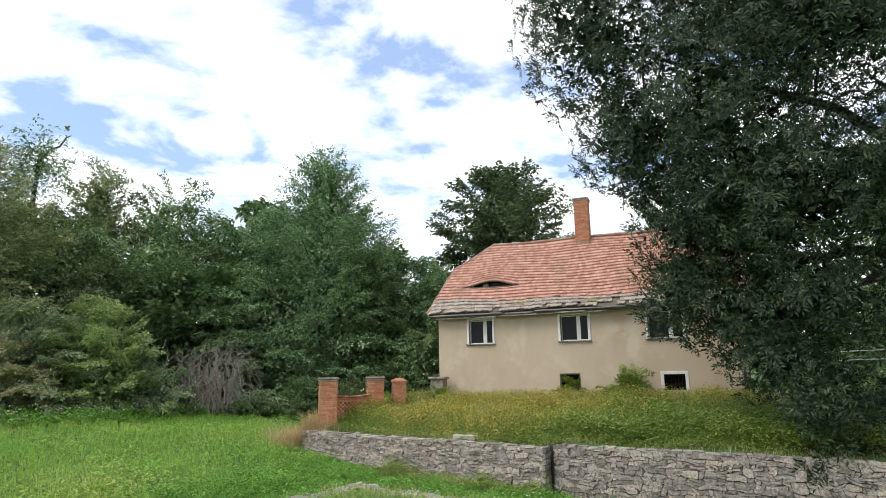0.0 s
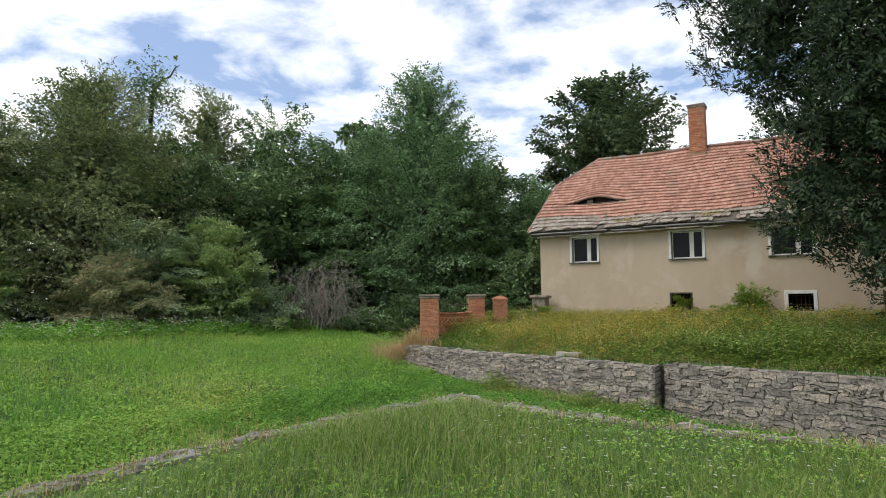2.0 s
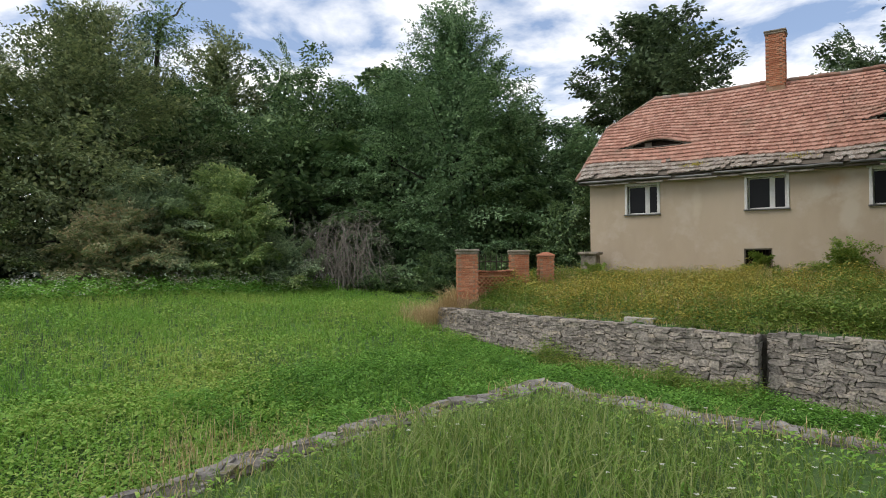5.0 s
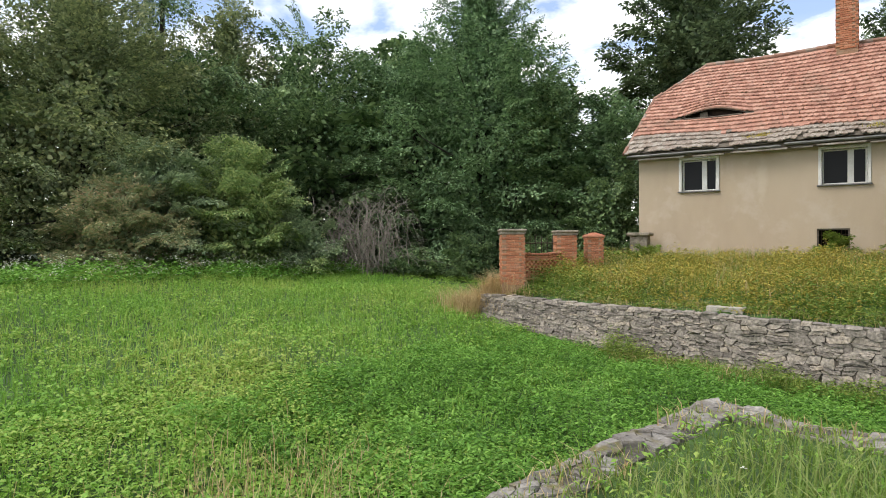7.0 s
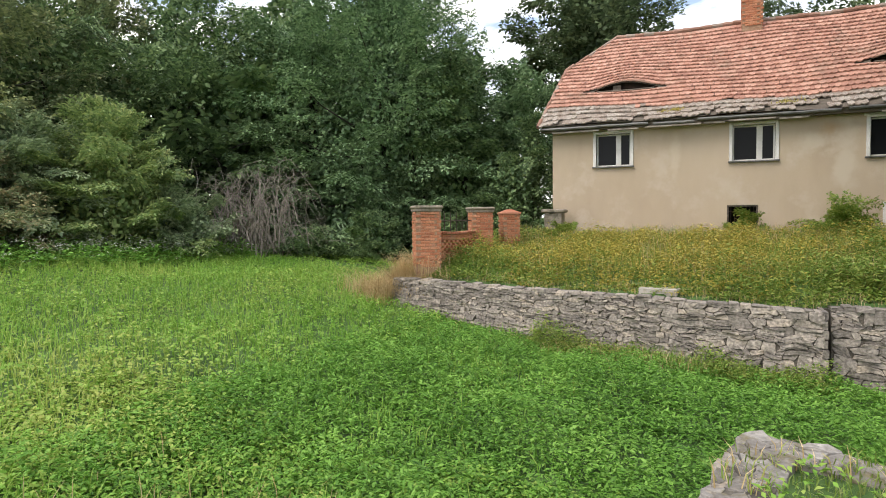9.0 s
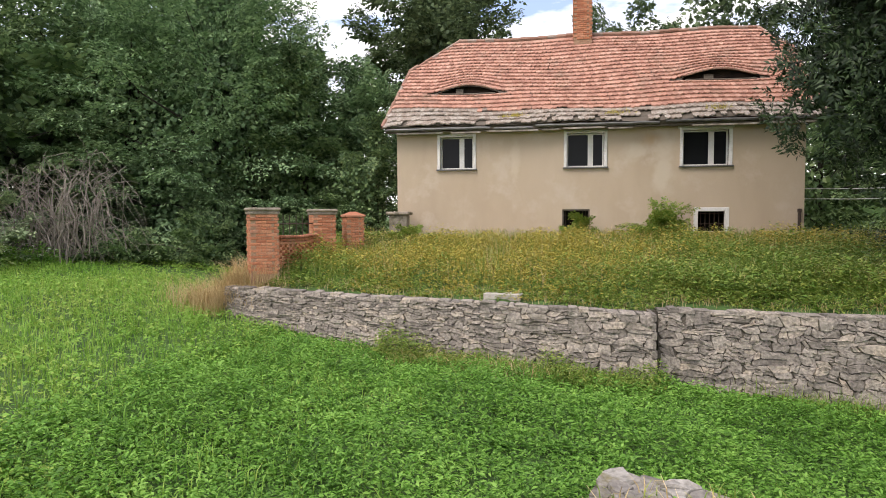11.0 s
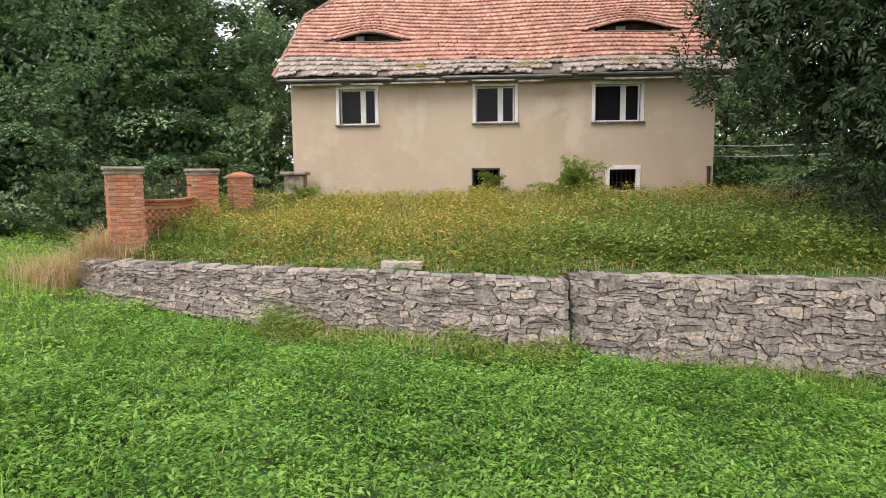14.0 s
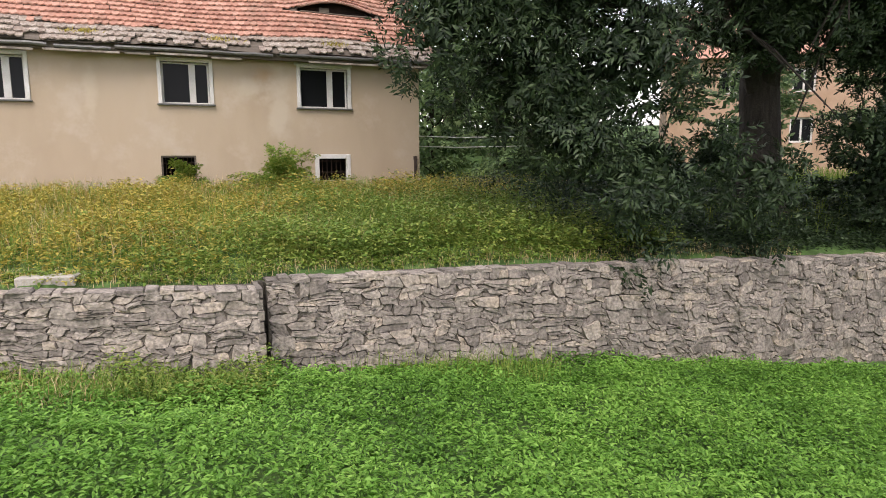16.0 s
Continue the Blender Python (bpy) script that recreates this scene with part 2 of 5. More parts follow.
L_NETTLE = leaf("nettle_leaves", (0.040, 0.105, 0.018), (0.165, 0.355, 0.052), (0.350, 0.580, 0.120), scale=0.8, mixed=0.34, translucent=0.32)
L_MEADOW = leaf("meadow_leaves", (0.095, 0.260, 0.034), (0.250, 0.440, 0.066), (0.520, 0.530, 0.155), scale=0.20, mixed=0.28, translucent=0.3)
L_BLADE = leaf("long_grass", (0.119, 0.212, 0.030), (0.187, 0.281, 0.051), (0.306, 0.332, 0.119), scale=0.6, mixed=0.6)
L_DRY = leaf("dry_grass", (0.414, 0.299, 0.127), (0.575, 0.437, 0.218), (0.667, 0.529, 0.310), scale=1.0, mixed=0.7)
L_YARD = leaf("yard_weeds", (0.110, 0.209, 0.033), (0.209, 0.308, 0.055), (0.352, 0.385, 0.088), scale=0.4, mixed=0.55)
L_GOLD = leaf("yellowing_weeds", (0.25, 0.26, 0.055), (0.47, 0.395, 0.075), (0.62, 0.48, 0.115), scale=0.6, mixed=0.36)
L_FLOWER = leaf("pale_flowers", (0.6, 0.6, 0.5), (0.75, 0.74, 0.68), scale=2, mixed=0.5)
# Also used on plants below the ash, where its darkness stands for shade.
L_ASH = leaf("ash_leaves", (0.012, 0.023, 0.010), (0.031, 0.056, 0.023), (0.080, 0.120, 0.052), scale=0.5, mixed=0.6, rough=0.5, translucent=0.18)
L_CHERRY = leaf("broad_green_leaves", (0.060, 0.110, 0.050), (0.185, 0.300, 0.140), (0.390, 0.540, 0.270), scale=0.45, mixed=0.5, rough=0.5, translucent=0.22)
L_OLIVE = leaf("olive_leaves", (0.085, 0.118, 0.055), (0.240, 0.295, 0.140), (0.470, 0.490, 0.220), scale=0.4, mixed=0.45, rough=0.52, translucent=0.22)
L_WOOD = leaf("dark_wood_leaves", (0.045, 0.085, 0.036), (0.150, 0.240, 0.100), (0.340, 0.450, 0.190), scale=0.4, mixed=0.5, rough=0.5, translucent=0.22)
L_BUSH = leaf("light_bush_leaves", (0.150, 0.235, 0.085), (0.290, 0.400, 0.150), (0.500, 0.550, 0.215), scale=0.6, mixed=0.5)
L_RUSSET = leaf("russet_bush_leaves", (0.175, 0.235, 0.115), (0.320, 0.355, 0.180), (0.520, 0.390, 0.230), scale=0.8, mixed=0.5)
L_GREY = leaf("grey_green_leaves", (0.165, 0.240, 0.130), (0.300, 0.390, 0.210), (0.480, 0.560, 0.320), scale=0.5, mixed=0.5, rough=0.5)
L_CHESTNUT = leaf("chestnut_leaves", (0.034, 0.056, 0.026), (0.105, 0.155, 0.070), (0.230, 0.300, 0.140), scale=0.5, mixed=0.5, rough=0.5)

RNG = np.random.default_rng(7)


# ---- mesh helpers ----
def raw(name, verts, faces, mat, parent=None, label=""):
    """One mesh object from vertices and a face list, or from an (n, k) array of faces."""
    me = bpy.data.meshes.new(name)
    verts = np.asarray(verts, dtype=np.float32)
    if isinstance(faces, np.ndarray):
        n, k = faces.shape
        me.vertices.add(len(verts)); me.vertices.foreach_set("co", verts.ravel())
        me.loops.add(n * k); me.loops.foreach_set("vertex_index", faces.astype(np.int32).ravel())
        me.polygons.add(n)
        me.polygons.foreach_set("loop_start", np.arange(0, n * k, k, dtype=np.int32))
        me.update(calc_edges=True)
    else:
        me.from_pydata(verts.tolist(), [], faces)
        me.update()
    me.materials.append(mat)
    ob = new(name, me)
    ob.parent = parent
    if label:
        ob["label"] = label
    return ob


def part(name, bm, mat, parent=None, label=""):
    """A bmesh as one mesh object under a thing or a part."""
    bmesh.ops.recalc_face_normals(bm, faces=bm.faces)
    me = bpy.data.meshes.new(name)
    bm.to_mesh(me); bm.free()
    me.materials.append(mat)
    ob = new(name, me)
    ob.parent = parent
    if label:
        ob["label"] = label
    return ob


def empty(name, label, category, group="", kind=""):
    return tagged(new(name), label, category, group, kind)


def block(bm, x0, y0, z0, x1, y1, z1, bevel=0.0):
    r = bmesh.ops.create_cube(bm, size=1, matrix=Matrix.Translation(((x0 + x1) / 2, (y0 + y1) / 2, (z0 + z1) / 2)) @ Matrix.Diagonal((x1 - x0, y1 - y0, z1 - z0, 1)))
    if bevel:
        es = list({e for v in r["verts"] for e in v.link_edges})
        bmesh.ops.bevel(bm, geom=es, offset=bevel, segments=1, affect="EDGES")


def boxed(name, mat, parent, *boxes, bevel=0.0, label=""):
    bm = bmesh.new()
    for b in boxes:
        block(bm, *b, bevel=bevel)
    return part(name, bm, mat, parent, label)


def unit(v):
    return v / np.maximum(np.linalg.norm(v, axis=-1, keepdims=True), 1e-6)


def leaves(name, p, d, up, length, width, mat, parent=None, label="", fold=0.15):
    """A mesh of pointed leaves: base p, direction d, rough normal up, with length and width per leaf."""
    n = len(p)
    d = unit(d); s = unit(np.cross(d, up)); nn = np.cross(s, d)
    length, width = np.broadcast_to(length, n)[:, None], np.broadcast_to(width, n)[:, None]
    mid = p + d * length * 0.45 + nn * length * fold
    v = np.stack([p, mid + s * width / 2, p + d * length, mid - s * width / 2], 1).reshape(-1, 3)
    return raw(name, v, np.arange(4 * n).reshape(n, 4), mat, parent, label)


def blades(name, p, height, width, lean, mat, parent=None, label=""):
    """A mesh of bent grass blades rooted at p."""
    n = len(p)
    a = RNG.uniform(0, 2 * np.pi, n)
    out = np.stack([np.cos(a), np.sin(a), 0 * a], 1)
    side = np.stack([-np.sin(a), np.cos(a), 0 * a], 1) * (np.broadcast_to(width, n)[:, None] / 2)
    h = np.broadcast_to(height, n)[:, None]; ln = np.broadcast_to(lean, n)[:, None]
    up = np.array([0, 0, 1.0])
    m = p + up * h * 0.6 + out * h * ln * 0.3
    tip = p + up * h * (1 - 0.25 * ln) + out * h * ln
    v = np.stack([p - side, p + side, m + side * 0.8, m - side * 0.8, m + side * 0.8, tip + side * 0.1, tip - side * 0.1, m - side * 0.8], 1).reshape(-1, 3)
    return raw(name, v, np.arange(8 * n).reshape(2 * n, 4), mat, parent, label)


def tube(verts, faces, pts, radii, sides=6):
    """Adds a tapered tube along pts to the lists verts and faces."""
    pts = [Vector(p) for p in pts]
    base = len(verts)
    for i, p in enumerate(pts):
        d = (pts[min(i + 1, len(pts) - 1)] - pts[max(i - 1, 0)]).normalized()
        a = d.orthogonal().normalized(); b = d.cross(a)
        for k in range(sides):
            w = 2 * math.pi * k / sides
            verts.append(p + (a * math.cos(w) + b * math.sin(w)) * radii[i])
    for i in range(len(pts) - 1):
        for k in range(sides):
            k2 = (k + 1) % sides
            faces.append((base + i * sides + k, base + i * sides + k2, base + (i + 1) * sides + k2, base + (i + 1) * sides + k))


# ---- the lie of the land ----
FX = [-400, -60, -30, -21, -16, -11, -8, -2.5, 2, 6, 13, 400]
FZ = [6.0, 2.6, 1.75, 1.40, 0.85, 0.20, -0.15, -0.52, -0.92, -1.38, -2.0, -1.6]
WALL_L = [(-2.45, 15.70, 0.83), (-5.5, 16.35, 0.88), (-8.6, 17.05, 0.90), (-11.9, 17.75, 0.98)]
WALL_R = [(-2.30, 16.22, 0.84), (2.0, 16.03, 0.77), (6.0, 15.80, 0.66), (18.0, 15.2, 0.25)]
EDGE_W = [(-3.95, 7.85), (-4.45, 5.6), (-4.62, 4.2), (-4.68, 2.0), (-4.62, -2.0), (-4.2, -14.0)]
EDGE_E = [(-3.95, 7.85), (-1.96, 7.15), (-0.55, 6.95), (4.0, 6.7), (14.0, 6.2)]


def along(poly, key, value):
    """Reads a polyline's coordinate key (0 or 1) at a value of the other one."""
    pts = sorted((p[1 - key], p[key]) for p in poly)
    return np.interp(value, [p[0] for p in pts], [p[1] for p in pts])


def wall_y(x):
    yl = along([(p[0], p[1]) for p in WALL_L], 1, x)
    yr = along([(p[0], p[1]) for p in WALL_R], 1, x)
    return np.where(x < -2.45, yl, yr)


def wall_top(x):
    zl = along([(p[0], p[2]) for p in WALL_L], 1, x)
    zr = along([(p[0], p[2]) for p in WALL_R], 1, x)
    return np.where(x < -2.45, zl, zr)


def step(a, b, v):
    t = np.clip((v - a) / (b - a), 0, 1)
    return t * t * (3 - 2 * t)


def terrace_z(x, y):
    return 1.05 + 0.1 * np.maximum(0, (x - y) * 0.707 + 1.1)


def terrace_in(x, y):
    """Metres inside the terrace's edge, negative outside."""
    return np.minimum(x - along(EDGE_W, 0, y), along(EDGE_E, 1, x) - y)


def ground(x, y):
    x, y = np.asarray(x, float), np.asarray(y, float)
    field = np.interp(x, FX, FZ) + 0.05 * np.sin(x * 0.7 + y * 0.31) + 0.04 * np.sin(y * 0.9 - x * 0.4)
    far = step(25, 60, np.hypot(x + 4, y - 10))
    field = field * (1 - 0.3 * far) + 0.6 * far
    field = field + 6.5 * step(25, 50, y) * step(5, 12, x)
    dy = y - wall_y(x)
    yard = wall_top(x) - 0.06 + (1.78 - wall_top(x)) * np.clip((dy - 0.3) / 7.0, 0, 1) ** 0.75 + 0.04 * np.sin(1.7 * x + y)
    into = step(0.22, 0.42, dy) * step(-12.6, -11.9, x + 0.12 * np.maximum(0, y - 18))
    z = field + (np.maximum(yard, field) - field) * into
    return np.where(terrace_in(x, y) > 0.13, terrace_z(x, y) - 0.03, z)


def spread(lo, hi, fine_lo, fine_hi, d):
    a = list(np.arange(fine_lo, fine_hi + d / 2, d))
    k, s = a[-1], d
    while k < hi:
        s *= 1.25; k += s; a.append(k)
    k, s = a[0], d
    while k > lo:
        s *= 1.25; k -= s; a.insert(0, k)
    return np.array(a)


gx, gy = spread(-900, 900, -16, 12, 0.2), spread(-900, 900, -4, 27, 0.2)
GX, GY = np.meshgrid(gx, gy)
gv = np.stack([GX, GY, ground(GX, GY)], -1).reshape(-1, 3)
nx, ny = len(gx), len(gy)
ii = (np.arange(ny - 1)[:, None] * nx + np.arange(nx - 1)[None, :]).ravel()
land = raw("ground", gv, np.stack([ii, ii + 1, ii + nx + 1, ii + nx], 1), M_SOIL)
tagged(land, "rough green meadow ground with bare earth under weeds", "ground", kind="structure")


# ---- stone walls ----
def clip_cell(poly, mx, my, nx_, ny_):
    out = []
    for i, a in enumerate(poly):
        b = poly[(i + 1) % len(poly)]
        da, db = (a[0] - mx) * nx_ + (a[1] - my) * ny_, (b[0] - mx) * nx_ + (b[1] - my) * ny_
        if da <= 0:
            out.append(a)
        if da * db < 0:
            t = da / (da - db)
            out.append((a[0] + (b[0] - a[0]) * t, a[1] + (b[1] - a[1]) * t))
    return out


def rubble(width, height, step_u, step_v, rng, stretch=2.1):
    """Irregular flat stones that fill a strip: polygons in (u, v)."""
    seeds = []
    rows = max(1, round(height / step_v))
    for r in range(rows):
        u = rng.uniform(-step_u, 0)
        while u < width + step_u:
            seeds.append((u, (r + 0.5 + rng.uniform(-0.22, 0.22)) * height / rows))
            u += step_u * rng.choice([0.45, 0.7, 1.0, 1.3, 2.1])
    seeds = np.array(seeds)
    cells = []
    for i, (su, sv) in enumerate(seeds):
        poly = [(max(0, su - 0.9), 0), (min(width, su + 0.9), 0), (min(width, su + 0.9), height), (max(0, su - 0.9), height)]
        if poly[0][0] >= poly[1][0]:
            continue
        for j in np.nonzero((abs(seeds[:, 0] - su) < 1.6))[0]:
            if j == i:
                continue
            ou, ov = seeds[j]
            poly = clip_cell(poly, (su + ou) / 2, (sv + ov) / 2, (ou - su), (ov - sv) * stretch ** 2)
            if len(poly) < 3:
                break
        if len(poly) >= 3:
            a = np.array(poly)
            if np.ptp(a[:, 0]) > 0.05 and np.ptp(a[:, 1]) > 0.03:
                cells.append(a)
    return cells


def courses(width, height, pitch, rng):
    """Roughly coursed flat stones that fill a strip, mixed thin slabs and taller blocks: polygons in (u, v)."""
    def wavy(amount):
        a, b, c = rng.uniform(0, 6.28, 3)
        return lambda u: amount * (0.5 * math.sin(1.9 * u + a) + 0.35 * math.sin(5.3 * u + b) + 0.3 * math.sin(11 * u + c))

    pairs = max(1, round(height / (2 * pitch)))
    base = np.linspace(0, height, pairs + 1)
    lines = [wavy(0.0 if k in (0, pairs) else pitch * 0.55) for k in range(pairs + 1)]
    level = lambda k, u: base[k] + lines[k](u)
    cells = []

    def stone(u0, u1, lo, hi, s0, s1):
        top0, top1 = min(u0 + s0, width), min(u1 + s1, width)
        us = [u0 + (u1 - u0) * q for q in ((0, 0.5, 1) if u1 - u0 > 0.14 else (0, 1))]
        ut = [top1 + (top0 - top1) * q for q in ((0, 0.5, 1) if u1 - u0 > 0.14 else (0, 1))]
        poly = np.array([(u, lo(u)) for u in us] + [(u, hi(u)) for u in ut])
        poly[:, 1] += rng.normal(0, 0.005, len(poly))
        poly[:, 0] = np.clip(poly[:, 0], 0, width)
        if np.ptp(poly[:, 0]) > 0.03 and np.ptp(poly[:, 1]) > 0.012:
            cells.append(poly)

    def row(u0, u1, lo, hi, s0, s1):
        u, s = u0, s0
        while u < u1 - 1e-6:
            w = rng.choice([0.10, 0.16, 0.23, 0.32, 0.48])
            e = u1 if u + w > u1 - 0.07 else u + w
            sn = s1 if e == u1 else rng.normal(0, 0.02)
            if rng.random() < 0.22 and e - u > 0.14:
                f = rng.uniform(0.35, 0.65)
                mid = lambda x, f=f: lo(x) * (1 - f) + hi(x) * f
                stone(u, e, lo, mid, s, s + (sn - s) * 0 )
                stone(u + s, e + sn, mid, hi, 0, 0)
            else:
                stone(u, e, lo, hi, s, sn)
            u, s = e, sn

    for k in range(pairs):
        lo, hi = (lambda u, k=k: level(k, u)), (lambda u, k=k: level(k + 1, u))
        u, s = 0.0, 0.0
        while u < width - 1e-6:
            kind = rng.random()
            w = rng.uniform(0.16, 0.36) if kind < 0.26 else rng.uniform(0.3, 0.95)
            e = width if u + w > width - 0.15 else u + w
            sn = 0.0 if e == width else rng.normal(0, 0.03)
            if kind < 0.26:
                stone(u, e, lo, hi, s, sn)
            else:
                n = 3 if rng.random() < 0.42 else 2
                cutsv = [0, *sorted(rng.uniform(0.85, 1.15) * q / n for q in range(1, n)), 1]
                for a, b in zip(cutsv, cutsv[1:]):
                    fa = lambda x, a=a: lo(x) * (1 - a) + hi(x) * a
                    fb = lambda x, b=b: lo(x) * (1 - b) + hi(x) * b
                    row(u + s * a, e + sn * a, fa, fb, s * (b - a), sn * (b - a))
            u, s = e, sn
    a, b, c, e = rng.uniform(0, 6.28, 4)
    out = []
    for q in cells:
        u, v = q[:, 0], q[:, 1]
        ins = np.clip(np.minimum(v, height - v) / 0.04, 0, 1)
        du = 0.035 * np.sin(31 * v + 2.3 * u + a) + 0.022 * np.sin(57 * v - 5.1 * u + b)
        dv = 0.012 * np.sin(8.3 * u + 6 * v + c) + 0.009 * np.sin(19 * u - 11 * v + e)
        q = np.stack([np.clip(u + du, 0, width), np.clip(v + dv * ins, 0, height)], 1)
        nxt, k = np.roll(q, -1, 0), rng.uniform(0.08, 0.24, (len(q), 1))
        out.append(np.stack([q + (nxt - q) * k, nxt - (nxt - q) * np.roll(k, -1, 0)], 1).reshape(-1, 2))
    return out


def stone_mesh(poly, place, rng, gap=0.005, depth=0.06):
    """Vertices and faces of one rough stone; place(u, v, out) gives the point."""
    c = poly.mean(0)
    pts = []
    for i in range(len(poly)):
        a, b = poly[i], poly[(i + 1) % len(poly)]
        pts.append(a)
        if len(poly) < 8 and np.hypot(*(b - a)) > 0.12:
            pts.append((a + b) / 2 + rng.normal(0, 0.012, 2))
    p = np.array(pts)
    r = np.linalg.norm(p - c, axis=1, keepdims=True)
    ring = c + (p - c) * np.maximum(0.6, 1 - gap * rng.uniform(0.3, 2.0, (len(p), 1)) / np.maximum(r, 0.03))
    top = c + (ring - c) * rng.uniform(0.91, 0.99, (len(p), 1))
    out = depth * rng.uniform(0.15, 1.3)
    n = len(p)
    v = [place(u, w, -0.05) for u, w in ring] + [place(u, w, out * 0.45) for u, w in ring] + [place(u, w, out + rng.normal(0, 0.008)) for u, w in top]
    v.append(place(*c, out * rng.uniform(0.9, 1.08)))
    f = []
    for i in range(n):
        j = (i + 1) % n
        f += [(i, j, n + j, n + i), (n + i, n + j, 2 * n + j, 2 * n + i), (2 * n + i, 2 * n + j, 3 * n)]
    return v, f


def stone_wall(name, poly, base_of, batter, label, single, mat_piece=M_STONE, mat_rest=M_STONES):
    """A dry-looking rubble wall along a polyline of top points (x, y, z), its face towards -y."""
    rng = np.random.default_rng(len(name) * 17)
    pts = np.array(sorted(poly))
    seg = np.hypot(np.diff(pts[:, 0]), np.diff(pts[:, 1]))
    run = np.concatenate([[0], np.cumsum(seg)])
    H = 1.05

    def place(u, v, out):
        x, y, zt = (np.interp(u, run, pts[:, k]) for k in range(3))
        zb = base_of(x)
        z = zb + (zt - zb) * v / H
        return (x - 0.14 * out, y - batter * (1 - v / H) - out, z)

    n = 60
    us = np.linspace(0, run[-1], n)
    v, f = [], []
    for u in us:
        v += [place(u, -0.15, -0.012), place(u, H, -0.012)]
        x, y, z = place(u, H, 0)
        v += [(x, y + 0.55, z - 0.01), (x, y + 0.55, base_of(x) - 0.3)]
    for i in range(n - 1):
        a, b = 4 * i, 4 * i + 4
        f += [(a, b, b + 1, a + 1), (a + 1, b + 1, b + 2, a + 2), (a + 2, b + 2, b + 3, a + 3)]
    f += [(0, 1, 2, 3), (4 * n - 4, 4 * n - 1, 4 * n - 2, 4 * n - 3)]
    wall = raw(name, v, f, M_JOINT)
    tagged(wall, label, "wall", kind="structure")
    rv, rf = [], []
    for cell in courses(run[-1], H, 0.078, rng):
        sv, sf = stone_mesh(cell, place, rng, gap=0.003, depth=0.045)
        x = sv[-1][0]
        if single[0] < x < single[1]:
            raw("stone", sv, sf, mat_piece, wall)
        else:
            k = len(rv)
            rv += sv; rf += [tuple(i + k for i in q) for q in sf]
    # ragged cap stones along the top
    u = 0.0
    while u < run[-1] - 0.1:
        w = min(rng.uniform(0.12, 0.40), run[-1] - u)
        x, y, z = place(u + w / 2, H, 0)
        k, q = len(rv), []
        d = rng.uniform(0.3, 0.42); h = rng.uniform(0.0, 0.055)
        for zz, g in ((-0.03, 0), (h * 0.7, 0.006), (h, 0.03)):
            for su, sd in ((0, 0), (1, 0), (1, 1), (0, 1)):
                px, py, pz = place(u + (w - 0.015) * su + (g if su == 0 else -g), H, 0)
                q.append((px + rng.normal(0, 0.006), py - 0.035 + d * sd + (g if sd == 0 else -g) + rng.normal(0, 0.012), pz + zz + rng.normal(0, 0.006)))
        rv += q
        rf += [(k + a, k + (a + 1) % 4, k + 4 + (a + 1) % 4, k + 4 + a) for a in range(4)] + [(k + 4 + a, k + 4 + (a + 1) % 4, k + 8 + (a + 1) % 4, k + 8 + a) for a in range(4)] + [(k + 8, k + 9, k + 10, k + 11)]
        u += w
    tagged(raw("stones", rv, rf, mat_rest, wall), kind="stuff")
    return wall


def field_base(x):
    return float(np.interp(x, FX, FZ)) - 0.05


# ---- house ----
HX0, HX1, HY, HB, HT = -9.57, 3.55, 25.40, 1.2, 5.60
DEPTH = 8.0
EY, EZ, RY, RZ = 24.98, 5.70, 29.40, 9.62
house = empty("house", "abandoned beige plastered house with orange tiled roof", "house")
OPEN = [(-8.15, -6.81, 4.24, 5.44), (-3.88, -2.47, 4.24, 5.46), (-0.20, 1.40, 4.22, 5.46), (-3.92, -3.02, 2.02, 2.85), (0.25, 1.33, 2.10, 2.88)]


def pierced(name, x0, x1, z0, z1, y0, y1, holes, mat, parent):
    """A wall along x with rectangular openings through it."""
    xs = sorted({x0, x1, *[h[0] for h in holes], *[h[1] for h in holes]})
    zs = sorted({z0, z1, *[h[2] for h in holes], *[h[3] for h in holes]})
    bm = bmesh.new()
    grid = {}

    def vert(x, y, z):
        k = (x, y, z)
        if k not in grid:
            grid[k] = bm.verts.new(k)
        return grid[k]

    solid = lambda i, k: 0 <= i < len(xs) - 1 and 0 <= k < len(zs) - 1 and not any(h[0] <= (xs[i] + xs[i + 1]) / 2 <= h[1] and h[2] <= (zs[k] + zs[k + 1]) / 2 <= h[3] for h in holes)
    for i in range(len(xs) - 1):
        for k in range(len(zs) - 1):
            if not solid(i, k):
                continue
            a, b, c, d = xs[i], xs[i + 1], zs[k], zs[k + 1]
            for y in (y0, y1):
                bm.faces.new([vert(a, y, c), vert(b, y, c), vert(b, y, d), vert(a, y, d)])
            for di, dk, p, q in ((-1, 0, (a, c), (a, d)), (1, 0, (b, c), (b, d)), (0, -1, (a, c), (b, c)), (0, 1, (a, d), (b, d))):
                if not solid(i + di, k + dk):
                    bm.faces.new([vert(p[0], y0, p[1]), vert(q[0], y0, q[1]), vert(q[0], y1, q[1]), vert(p[0], y1, p[1])])
    return part(name, bm, mat, parent)


